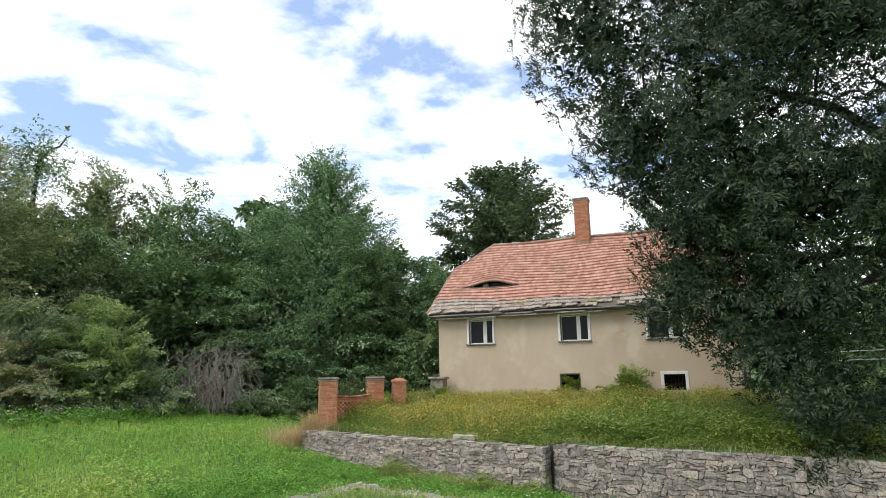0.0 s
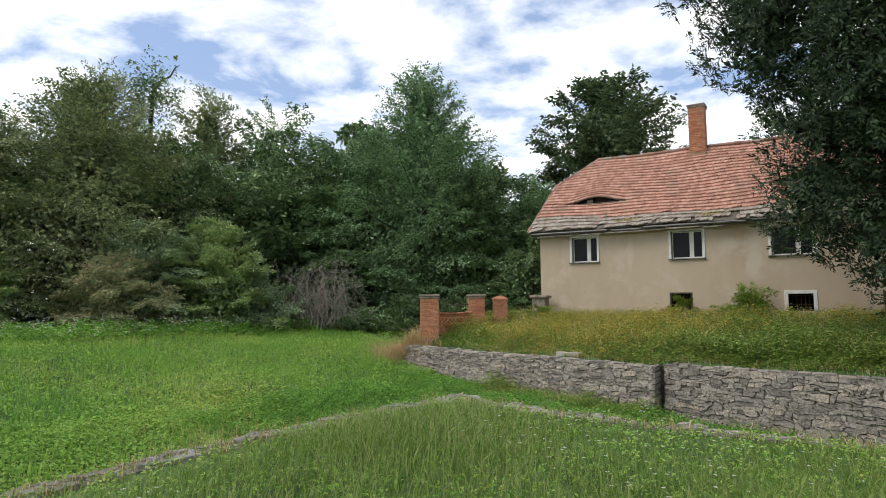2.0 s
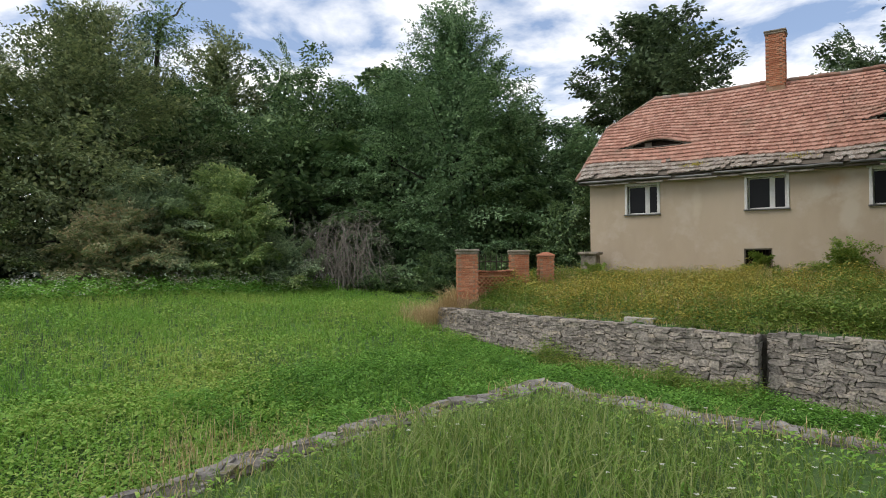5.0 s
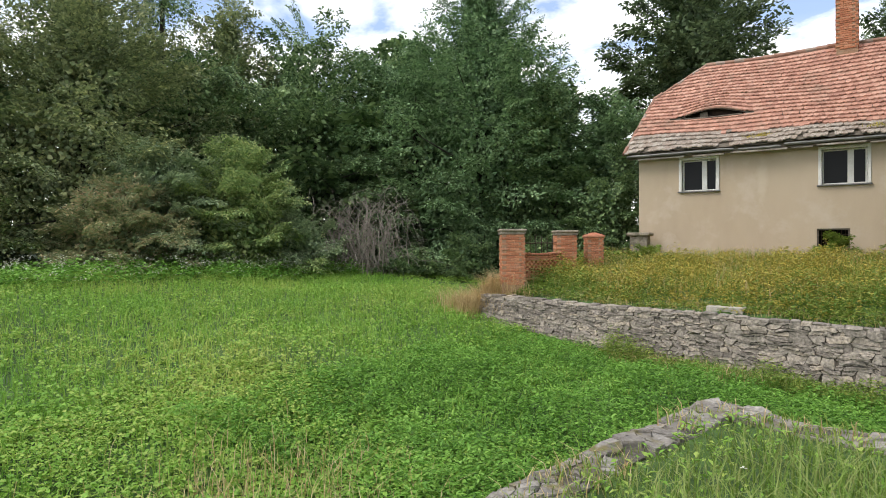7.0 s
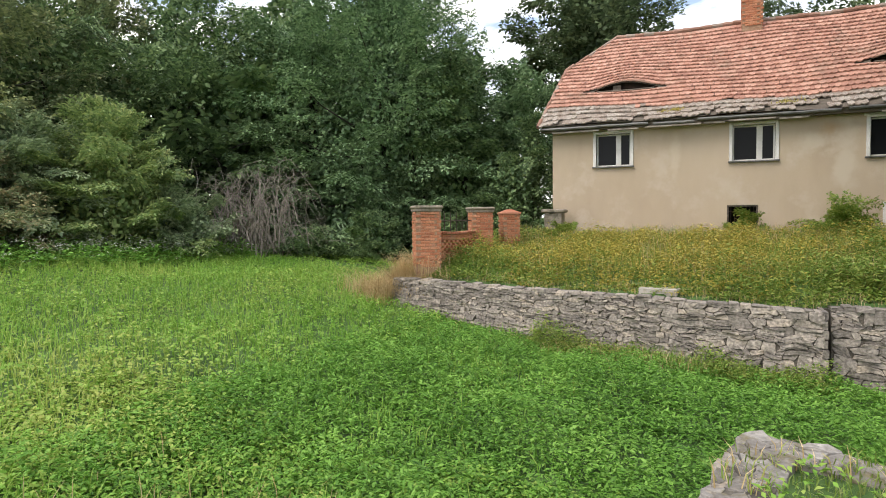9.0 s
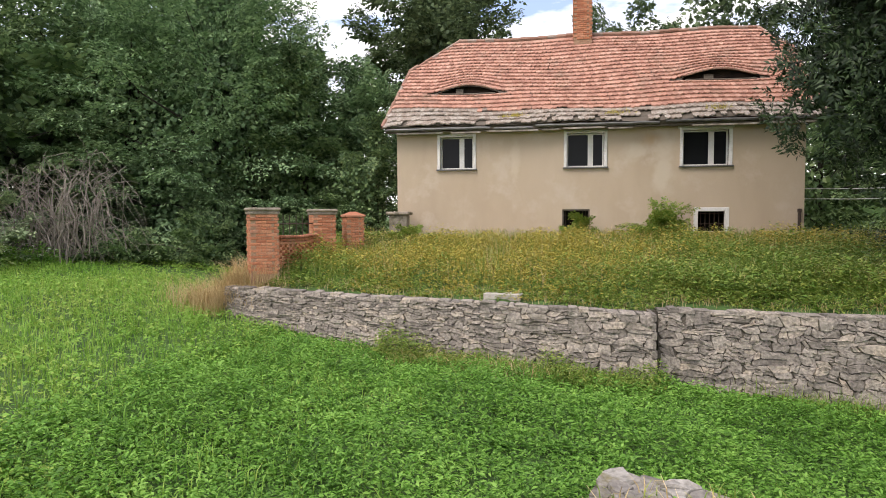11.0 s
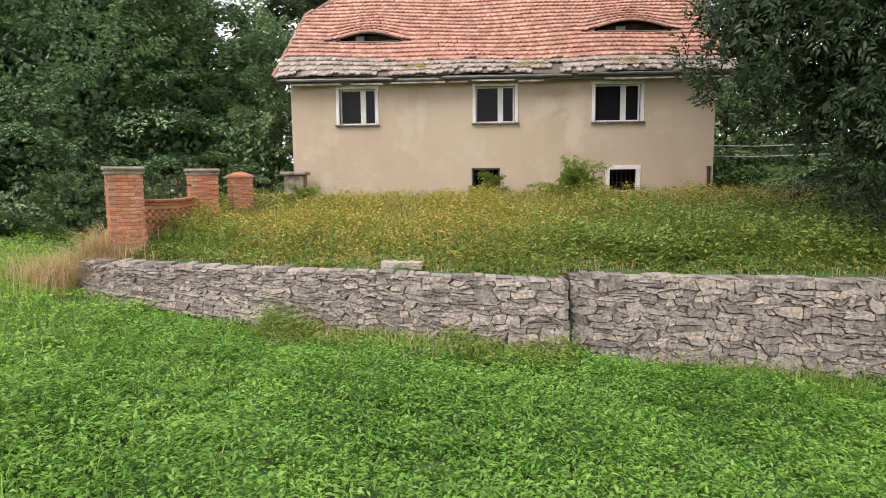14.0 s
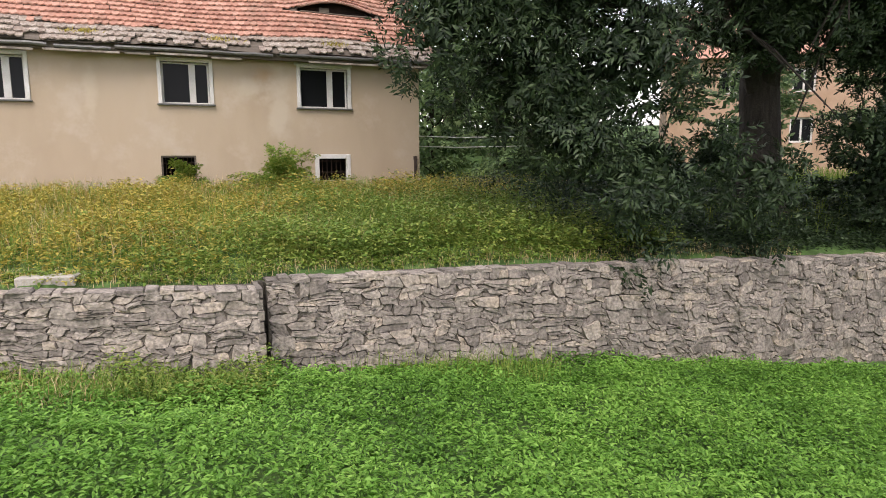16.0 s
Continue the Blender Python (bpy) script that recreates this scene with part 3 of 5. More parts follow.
pierced("wall_front", HX0, HX1, HB, HT, HY, HY + 0.45, OPEN, M_PLASTER, house)
boxed("wall_back", M_PLASTER, house, (HX0, HY + DEPTH - 0.45, HB, HX1, HY + DEPTH, HT))
for x in (HX0, HX1 - 0.45):
    bm = bmesh.new()
    block(bm, x, HY + 0.452, HB, x + 0.45, HY + DEPTH - 0.452, HT)
    part("wall_side", bm, M_PLASTER, house)
    gab = [(HY, HT), (HY + DEPTH, HT), (HY + 5.6, 7.9), (HY + 2.4, 7.9)]
    gx0 = x + (0.02 if x < 0 else -0.02)
    gvv = [(gx0, y, z + 0.003) for y, z in gab] + [(gx0 + 0.45, y, z + 0.003) for y, z in gab]
    raw("gable_wall", gvv, [(0, 1, 2, 3), (7, 6, 5, 4), (0, 4, 5, 1), (1, 5, 6, 2), (2, 6, 7, 3), (3, 7, 4, 0)], M_PLASTER, house)
# Room surfaces coloured near-black so the openings look unlit.
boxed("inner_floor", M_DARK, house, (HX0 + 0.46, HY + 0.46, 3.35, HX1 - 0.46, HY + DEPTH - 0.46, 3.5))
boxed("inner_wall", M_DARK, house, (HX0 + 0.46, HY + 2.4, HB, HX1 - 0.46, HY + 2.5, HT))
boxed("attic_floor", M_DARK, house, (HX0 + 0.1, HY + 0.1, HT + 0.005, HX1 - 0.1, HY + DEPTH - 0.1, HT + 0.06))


def surround(parent, x0, x1, z0, z1, w=0.10, sill=True):
    y0, y1 = HY - 0.035, HY + 0.10
    boxed("window_frame", M_WHITE, parent, (x0 + 0.002, y0, z0 + 0.002, x0 + w, y1, z1 - 0.002), (x1 - w, y0, z0 + 0.002, x1 - 0.002, y1, z1 - 0.002), (x0 + w, y0, z1 - w, x1 - w, y1, z1 - 0.002), bevel=0.008)
    if sill:
        boxed("window_sill", M_ZINC, parent, (x0 - 0.03, HY - 0.09, z0 - 0.045, x1 + 0.03, HY + 0.1, z0 + 0.0), bevel=0.008, label="dark narrow window sill")


for i, (x0, x1, z0, z1) in enumerate(OPEN[:3]):
    win = new("window"); win.parent = house
    surround(win, x0, x1, z0, z1)
    mx = x0 + (x1 - x0) * 0.62
    a, b, c, d = x0 + 0.10, x1 - 0.10, z0, z1 - 0.10
    y = HY + 0.16
    boxed("casement", M_WHITE, win, (a, y, c, b, y + 0.07, c + 0.055), (a, y, d - 0.045, b, y + 0.07, d), (a, y, c + 0.055, a + 0.05, y + 0.07, d - 0.045), (b - 0.05, y, c + 0.055, b, y + 0.07, d - 0.045),
          (mx - 0.085, y - 0.01, c + 0.055, mx + 0.085, y + 0.07, d - 0.045), bevel=0.006)
    boxed("pane", M_GLASS, win, (a + 0.05, y + 0.03, c + 0.055, mx - 0.085, y + 0.036, d - 0.045), label="window pane coloured near-black for the unlit room")
    boxed("pane", M_GLASS, win, (mx + 0.085, y + 0.03, c + 0.055, b - 0.05, y + 0.036, d - 0.045), label="window pane coloured near-black for the unlit room")
    if i == 2:
        boxed("plaster_patch", M_WHITE, win, (x0 - 0.06, HY - 0.012, z1 - 0.05, x1 + 0.05, HY + 0.0, z1 + 0.03))
for i, (x0, x1, z0, z1) in enumerate(OPEN[3:]):
    win = new("cellar_window"); win.parent = house
    if i:
        surround(win, x0, x1, z0, z1, w=0.13, sill=False)
    else:
        boxed("window_frame", M_WOOD, win, (x0 + 0.002, HY + 0.03, z0, x0 + 0.05, HY + 0.1, z1), (x1 - 0.05, HY + 0.03, z0, x1 - 0.002, HY + 0.1, z1), (x0 + 0.05, HY + 0.03, z1 - 0.05, x1 - 0.05, HY + 0.1, z1), label="bare grey wooden frame")
    v, f = [], []
    for k in range(7):
        xx = x0 + 0.12 + (x1 - x0 - 0.24) * k / 6
        tube(v, f, [(xx, HY + 0.2, z0), (xx, HY + 0.2, z1)], [0.011] * 2, 6)
    for zz in (z0 + 0.25, z1 - 0.2):
        tube(v, f, [(x0 + 0.01, HY + 0.2, zz), (x1 - 0.01, HY + 0.2, zz)], [0.012] * 2, 6)
    raw("window_grille", v, f, M_RUST, win, "rusty iron window bars")

# roof
DORMERS = [(-7.22, 0.98, 7.006, 0.25), (1.30, 1.12, 7.172, 0.28)]
SL = (RZ - EZ) / (RY - EY)
S_LEN = math.hypot(RY - EY, RZ - EZ)


def bump_at(x, z):
    h = 0 * x
    for cx, hw, bz, top in DORMERS:
        bell = np.clip(1 - ((x - cx) / (hw * 1.45)) ** 2, 0, 1) ** 1.9
        h = h + np.where(z > bz - 0.02, top * 1.2 * bell * np.clip(1 - (z - bz) / (1.15 + 0.25 * bell), 0, 1) ** 1.3, 0)
    return h


def roof_at(x, s):
    """A point of the front roof at x and s metres up the slope, with its dormer swells and sag."""
    x, s = np.asarray(x, float), np.asarray(s, float)
    y = EY + (RY - EY) * s / S_LEN
    z = EZ + (RZ - EZ) * s / S_LEN
    sag = 0.05 * np.sin(x * 0.55 + 0.6) * np.sin(np.pi * s / S_LEN) + 0.03 * np.sin(x * 1.3 + s)
    return np.stack([x + 0 * s, y + 0 * x, z + sag + bump_at(x, z)], -1)


def roof_x(s):
    """Left and right ends of the roof at s."""
    k = s / S_LEN
    return np.interp(k, [0, 0.62, 1], [-9.98, -9.60, -7.95]), np.interp(k, [0, 0.72, 1], [4.0, 4.05, 3.25])


roof = new("roof"); roof.parent = house
NU, NS = 140, 60
rv = []
for j in range(NS + 1):
    s = S_LEN * j / NS
    xl, xr = roof_x(s)
    rv.append(roof_at(np.linspace(xl, xr, NU + 1), s) - np.array([0, 0, 0.03]))
rv = np.array(rv).reshape(-1, 3)
q = (np.arange(NS)[:, None] * (NU + 1) + np.arange(NU)[None, :]).ravel()
quads = np.stack([q, q + 1, q + NU + 2, q + NU + 1], 1)
cz, cx = rv[quads][:, :, 2], rv[quads][:, :, 0].mean(1)
quads = quads[np.ptp(cz, axis=1) < 0.15]
raw("roof_deck", rv, quads, M_WOOD, roof)
back = [(-9.98, HY + DEPTH + 0.4, EZ), (4.0, HY + DEPTH + 0.4, EZ), (4.05, RY + 1.25, 8.5), (3.25, RY, RZ), (-7.95, RY, RZ), (-9.6, RY + 1.7, 8.13)]
raw("back_slope", back, [(0, 1, 2, 3, 4, 5)], M_BRICKS, roof, "red tiled rear slope")
for xe, xr_, ss in ((-9.60, -7.95, 0.62), (4.05, 3.25, 0.72)):
    p = roof_at(xe, S_LEN * ss)
    raw("half_hip", [tuple(p), (xr_, RY, RZ), (xe, 2 * RY - p[1], p[2])], [(0, 1, 2)], M_BRICKS, roof, "small red tiled half hip")
    raw("gable_boards", [(xe + (0.03 if xe < 0 else -0.03), HY, HT), (xe + (0.03 if xe < 0 else -0.03), HY + DEPTH, HT), (xe, 2 * RY - p[1], p[2] - 0.04), tuple(p - np.array([0, 0, 0.04]))], [(0, 1, 2, 3)], M_WOOD, roof)

TW, ROW = 0.168, 0.25
tile_v, tile_f = [], []
eave_tiles = []
rng = np.random.default_rng(3)
rows = int(S_LEN / ROW)
for r in range(rows):
    s0 = r * ROW - 0.03
    xl, xr = roof_x(min(S_LEN, s0 + 0.1))
    n = int((xr - xl) / TW)
    for c in range(n):
        x = xl + TW * (c + 0.5 * (r % 2)) + rng.normal(0, 0.006)
        if x + TW > xr + 0.03:
            continue
        sag = rng.normal(0, 0.008)
        drop = rng.uniform(0, 0.06) if r < 2 else rng.uniform(0, 0.012)
        zb = EZ + (RZ - EZ) * s0 / S_LEN
        s1 = min(S_LEN, s0 + ROW * 1.25)
        for dx, hw, bz, top in DORMERS:
            if abs(x + TW / 2 - dx) < hw * 1.45 and zb < bz - 0.03:
                s1 = min(s1, (bz - 0.03 - EZ) / (RZ - EZ) * S_LEN)
        if (r == 0 and rng.random() < 0.16) or (r < 2 and -1.75 < x < -1.25 and rng.random() < 0.6):
            continue
        us = np.array([-0.01, 0.5, 1.01]) * TW + x
        low = roof_at(us, np.array([s0 + 0.05, s0, s0 + 0.05]) + sag - drop) + np.array([0, -0.02, 0.056 + rng.uniform(0, 0.012)])
        if r < 4:
            low = low + np.array([0, 0, rng.normal(0, 0.015)])
        high = roof_at(us[[0, 2]], s1) + np.array([0, 0, 0.006])
        under = low + np.array([0, 0.008, -0.036])
        v = [*low, *high[::-1], *under]
        f = [(0, 1, 2, 3, 4), (5, 6, 1, 0), (6, 7, 2, 1), (7, 3, 2), (5, 0, 4)]
        if r < 2 + 0.4 * rng.random() or (r < 4 and x < -6.6 + rng.normal(0, 0.35)):
            eave_tiles.append((v, f))
        else:
            k = len(tile_v)
            tile_v += v; tile_f += [tuple(i + k for i in ff) for ff in f]
tagged(raw("roof_tiles", tile_v, tile_f, M_TILE, roof, "rows of orange flat clay tiles"), kind="stuff")
for cx, hw, bz, top in DORMERS:
    d = new("eyebrow_dormer"); d.parent = roof
    sb = (bz - EZ) / (RZ - EZ) * S_LEN
    n = 24
    xs = np.linspace(cx - hw, cx + hw, n)
    lo = roof_at(xs, sb - 0.06); hi = roof_at(xs, sb + 0.04) + np.array([0, 0, 0.0])
    fv = np.concatenate([lo + np.array([0, 0.25, -0.1]), hi + np.array([0, 0.25, 0.02])])
    # Sheet set back in the slit; its dark colour imitates the shaded attic.
    raw("dormer_shade_sheet", fv, [(i, i + 1, n + i + 1, n + i) for i in range(n - 1)], M_ATTIC, d, "dark brown sheet standing for shade inside the slit")
    v, f = [], []
    tube(v, f, [tuple(p + np.array([0, -0.02, 0.01])) for p in hi], [0.03] * n, 6)
    raw("dormer_edge", v, f, M_RIDGE, d, "row of tile ends over the slit")
    sill = lo + np.array([0, -0.02, 0.02])
    v, f = [], []
    tube(v, f, [tuple(p) for p in sill], [0.028] * n, 5)
    raw("dormer_sill", v, f, M_WOOD, d)
    p = roof_at(cx - 0.3 * hw, sb)
    boxed("dormer_board", M_WOOD, d, (cx - 0.45 * hw, p[1] + 0.08, bz - 0.05, cx - 0.18 * hw, p[1] + 0.14, bz + top * 0.75))
# ridge, hips and verges
def capping(name, pts, r0=0.10):
    v, f = [], []
    pts = [Vector(p) for p in pts]
    for a, b in zip(pts, pts[1:]):
        n = max(1, round((b - a).length / 0.38))
        for k in range(n):
            p, q = a.lerp(b, k / n), a.lerp(b, (k + 1.12) / n)
            j = Vector((0, 0, rng.normal(0, 0.012)))
            tube(v, f, [p + j, q + j], [r0, r0 * 0.86], 8)
    raw(name, v, f, M_RIDGE, roof)


capping("ridge_tiles", [tuple(roof_at(x, S_LEN)) for x in np.linspace(-7.95, 3.25, 9)])
capping("hip_tiles", [tuple(roof_at(-7.95, S_LEN)), tuple(roof_at(-9.6, S_LEN * 0.62)), tuple(roof_at(-9.98, 0))], 0.075)
capping("hip_tiles", [tuple(roof_at(3.25, S_LEN)), tuple(roof_at(4.05, S_LEN * 0.72)), tuple(roof_at(4.0, 0))], 0.075)
boxed("fascia", M_WOOD, roof, (-9.9, EY + 0.10, EZ - 0.22, 3.95, EY + 0.13, EZ - 0.02))
boxed("soffit", M_WOOD, roof, (-9.9, EY + 0.132, EZ - 0.2, 3.95, HY + 0.05, EZ - 0.17))
v, f = [], []
for a, b, dz in ((-9.9, -6.3, 0.0), (-6.15, -4.9, -0.035), (-4.8, -0.9, 0.02), (-0.7, 3.9, 0.05)):
    n = 8
    pts = [(a + (b - a) * i / n, EY + 0.02, EZ - 0.13 + dz + 0.012 * math.sin(3 * i)) for i in range(n + 1)]
    tube(v, f, pts, [0.05] * (n + 1), 8)
raw("gutter", v, f, M_ZINC, roof, "bent broken zinc gutter")
for a, b, dz, dy in ((-9.5, -7.9, 0.0, 0.06), (-7.6, -6.6, -0.02, 0.0), (-6.4, -4.7, 0.0, 0.0), (-4.6, -4.0, 0.01, 0.05), (-3.9, -2.6, 0.03, 0.0), (-2.5, -1.7, 0.0, 0.04), (0.1, 2.2, 0.02, 0.02), (2.3, 3.8, 0.03, 0.0)):
    boxed("loose_board", M_PALEWOOD, roof, (a, EY + dy, EZ - 0.28 + dz, b, EY + dy + 0.03, EZ - 0.225 + dz), bevel=0.006)
v, f = [], []
tube(v, f, [(HX1 - 0.16, HY - 0.07, 1.9), (HX1 - 0.16, HY - 0.07, 2.75)], [0.05, 0.05], 10)
tube(v, f, [(HX1 - 0.16, HY - 0.07, 2.7), (HX1 - 0.16, HY - 0.07, 2.82)], [0.062, 0.062], 10)
raw("downpipe", v, f, M_RUST, house, "stub of a rusty iron downpipe")


# ---- bricks ----
def brick_data(name, mat, l=0.245, w=0.118, h=0.066):
    bm = bmesh.new()
    block(bm, -l / 2, -w / 2, 0, l / 2, w / 2, h, bevel=0.006)
    me = bpy.data.meshes.new(name)
    bm.to_mesh(me); bm.free()
    me.materials.append(mat)
    return me


BRICK, HALF = brick_data("brick", M_BRICK), brick_data("brick", M_BRICK, l=0.118)


def bricks_round(parent, sx, sy, z0, courses, rng, pitch=0.0765):
    """Bricks laid round a rectangular core, as pieces of parent, in its own space."""
    for c in range(courses):
        z = z0 + c * pitch
        for side in range(4):
            run, off = (sx, sy) if side % 2 == 0 else (sy, sx)
            turn = (0, 90, 180, 270)[side]
            u = -run / 2 + (0.0 if c % 2 else 0.128)
            end = run / 2 - (0.128 if c % 2 else 0.0)
            while u < end - 0.06:
                full = u + 0.245 <= end + 0.02
                b = new("brick", BRICK if full else HALF)
                b.parent = parent
                l = 0.245 if full else 0.118
                b.matrix_local = pose(0, 0, 0, 0, 0, turn) @ pose(u + l / 2, -off / 2 + 0.056 + rng.normal(0, 0.004), z + rng.normal(0, 0.0015), 0, 0, rng.normal(0, 0.7))
                u += l + 0.011


def pillar(x, y, z0, z1, size, turn, cap, label, cap_mat, domed=False):
    t = empty("brick_gate_pillar", label, "pillar", "brick pillars of the old fence")
    t.matrix_world = pose(x, y, z0, 0, 0, turn)
    h = z1 - z0
    courses = int((h - cap) / 0.0765)
    s = size / 2 - 0.012
    boxed("mortar_core", M_MORTAR, t, (-s, -s, -0.3, s, s, courses * 0.0765))
    bricks_round(t, size, size, 0, courses, np.random.default_rng(int(abs(y) * 10)))
    zc = courses * 0.0765
    bm = bmesh.new()
    c = size / 2 + 0.05
    if domed:
        block(bm, -c + 0.02, -c + 0.02, zc, c - 0.02, c - 0.02, zc + 0.07, bevel=0.015)
        r = bmesh.ops.create_cone(bm, cap_ends=True, segments=4, radius1=c * 1.3, radius2=0.1, depth=0.10, matrix=Matrix.Translation((0, 0, zc + 0.12)) @ Matrix.Rotation(radians(45), 4, "Z"))
    else:
        block(bm, -c + 0.03, -c + 0.03, zc, c - 0.03, c - 0.03, zc + 0.07, bevel=0.012)
        block(bm, -c, -c, zc + 0.073, c, c, zc + cap, bevel=0.03)
    part("cap", bm, cap_mat, t, "weathered projecting cap")
    return t


PT = 35.0
pillar(-11.32, 18.55, 1.25, 2.90, 0.68, PT, 0.16, "tall orange brick gate pillar with a grey stone cap", M_CAP)
pillar(-10.86, 21.45, 1.55, 2.90, 0.66, PT, 0.16, "spalled brick gate pillar with a grey stone cap", M_CAP)
pillar(-10.25, 22.45, 1.70, 2.80, 0.55, PT, 0.16, "small orange brick pillar with a domed brick cap", M_BRICKS, domed=True)
stub = empty("stone_gate_post", "low grey plastered gate post beside the house", "pillar")
stub.matrix_world = pose(-9.35, 24.75, 1.7, 0, 0, 4)
boxed("shaft", M_CAP, stub, (-0.3, -0.3, -0.2, 0.3, 0.3, 0.98), bevel=0.02)
boxed("cap", M_CAP, stub, (-0.40, -0.40, 0.983, 0.40, 0.40, 1.10), bevel=0.03)

# perforated brick parapet between the two large pillars
lat = empty("brick_lattice_wall", "low perforated brick fence between the pillars", "fence")
lat.matrix_world = Matrix.Translation((-11.24, 18.85, 1.35)) @ pose(0, 0, 0, 0, 0, math.degrees(math.atan2(21.2 - 18.85, -10.7 + 11.05)))
L = 2.4
rngb = np.random.default_rng(5)
for c in range(10):
    for k in range(11):
        x = 0.12 + k * 0.235 + (0.1175 if c % 2 else 0)
        if x > L - 0.05:
            continue
        gappy = 3 <= c < 8
        b = new("brick", HALF if gappy else BRICK)
        b.parent = lat
        b.matrix_local = pose(x, rngb.normal(0, 0.004), c * 0.0765 - 0.0 - 0.05 * math.sin(math.pi * x / L), 0, 0, rngb.normal(0, 0.8))
boxed("coping", M_BRICKS, lat, *[(0.05 + i * 0.235, -0.10, 0.765 - 0.05 * math.sin(math.pi * (i + .5) / 10), 0.275 + i * 0.235, 0.10, 0.835 - 0.05 * math.sin(math.pi * (i + .5) / 10)) for i in range(10)], bevel=0.012)

# iron pickets behind the brick lattice
rail = empty("iron_fence", "rusty iron picket fence behind the brick lattice", "fence")
for k in range(9):
    q = k / 8
    px, py = -11.55 + 0.55 * q, 19.0 + 2.2 * q
    v, f = [], []
    tube(v, f, [(px, py, 1.4), (px, py, 2.62), (px, py, 2.72)], [0.014, 0.014, 0.003], 6)
    raw("picket", v, f, M_RUST, rail)
v, f = [], []
tube(v, f, [(-11.57, 18.92, 2.45), (-10.98, 21.28, 2.45)], [0.016, 0.016], 6)
raw("cross_rail", v, f, M_RUST, rail)

# chimney
chim = new("chimney"); chim.parent = house
CX, CY = -3.13, 29.15
chim.matrix_world = pose(CX, CY, 9.2)
boxed("chimney_core", M_MORTAR, chim, (-0.33, -0.33, -0.6, 0.33, 0.33, 2.25))
bricks_round(chim, 0.70, 0.70, 0.15, 27, np.random.default_rng(8))
bm = bmesh.new()
block(bm, -0.38, -0.38, 2.22, 0.38, 0.38, 2.30, bevel=0.01); block(bm, -0.40, -0.40, 2.303, 0.40, 0.40, 2.37, bevel=0.015)
part("chimney_cap", bm, M_CAP, chim, "sooty projecting chimney cap")
# Thin black plate in place of the flue's shaded hole.
boxed("flue_dark_plate", M_DARK, chim, (-0.15, -0.15, 2.371, 0.15, 0.15, 2.376))

# slab lying on the wall top
slab = boxed("concrete_slab", M_SLAB, None, (-0.39, -0.16, -0.05, 0.39, 0.16, 0.10), bevel=0.015)
slab.matrix_world = pose(-5.25, 16.98, 0.93, 0, 0, -10)
tagged(slab, "pale concrete slab lying on the wall top", "slab")


# ---- trees ----
def crown_leaves(name, spots, outs, spray, count, size, mat, parent, rng, flat=0.25, droop=0.35, narrow=0.42):
    """Leaves set along short drooping sprays that start at spots and grow outwards."""
    n = len(spots)
    outs = unit(outs)
    side = unit(np.cross(outs, np.array([0, 0, 1.0]) + rng.normal(0, 0.15, (n, 3))))
    t = np.tile(np.linspace(0.05, 1, count), (n, 1)) + rng.normal(0, 0.04, (n, count))
    ln = spray * rng.uniform(0.6, 1.3, (n, 1))
    sgn = np.where(np.arange(count) % 2, 1.0, -1.0)[None, :] * rng.uniform(0.1, 1.0, (n, count))
    width = ln * 0.42 * np.sin(np.clip(t, 0, 1) * np.pi * 0.85 + 0.25) * sgn
    p = spots[:, None, :] + outs[:, None, :] * (ln * t)[..., None] + side[:, None, :] * width[..., None]
    p[..., 2] -= droop * ln * t ** 2
    p += rng.normal(0, 1, p.shape) * (ln[..., None] * 0.06 * np.array([1, 1, 1 + flat]))
    d = outs[:, None, :] * 0.8 + side[:, None, :] * np.sign(sgn)[..., None] * 0.75 + rng.normal(0, 0.25, p.shape)
    d[..., 2] -= 0.35
    up = np.array([0, 0, 1.0]) + outs[:, None, :] * 0.35 + rng.normal(0, 0.22, p.shape)
    m = n * count
    L = size * rng.uniform(0.65, 1.35, m)
    return leaves(name, p.reshape(-1, 3), d.reshape(-1, 3), up.reshape(-1, 3), L, L * narrow, mat, parent)


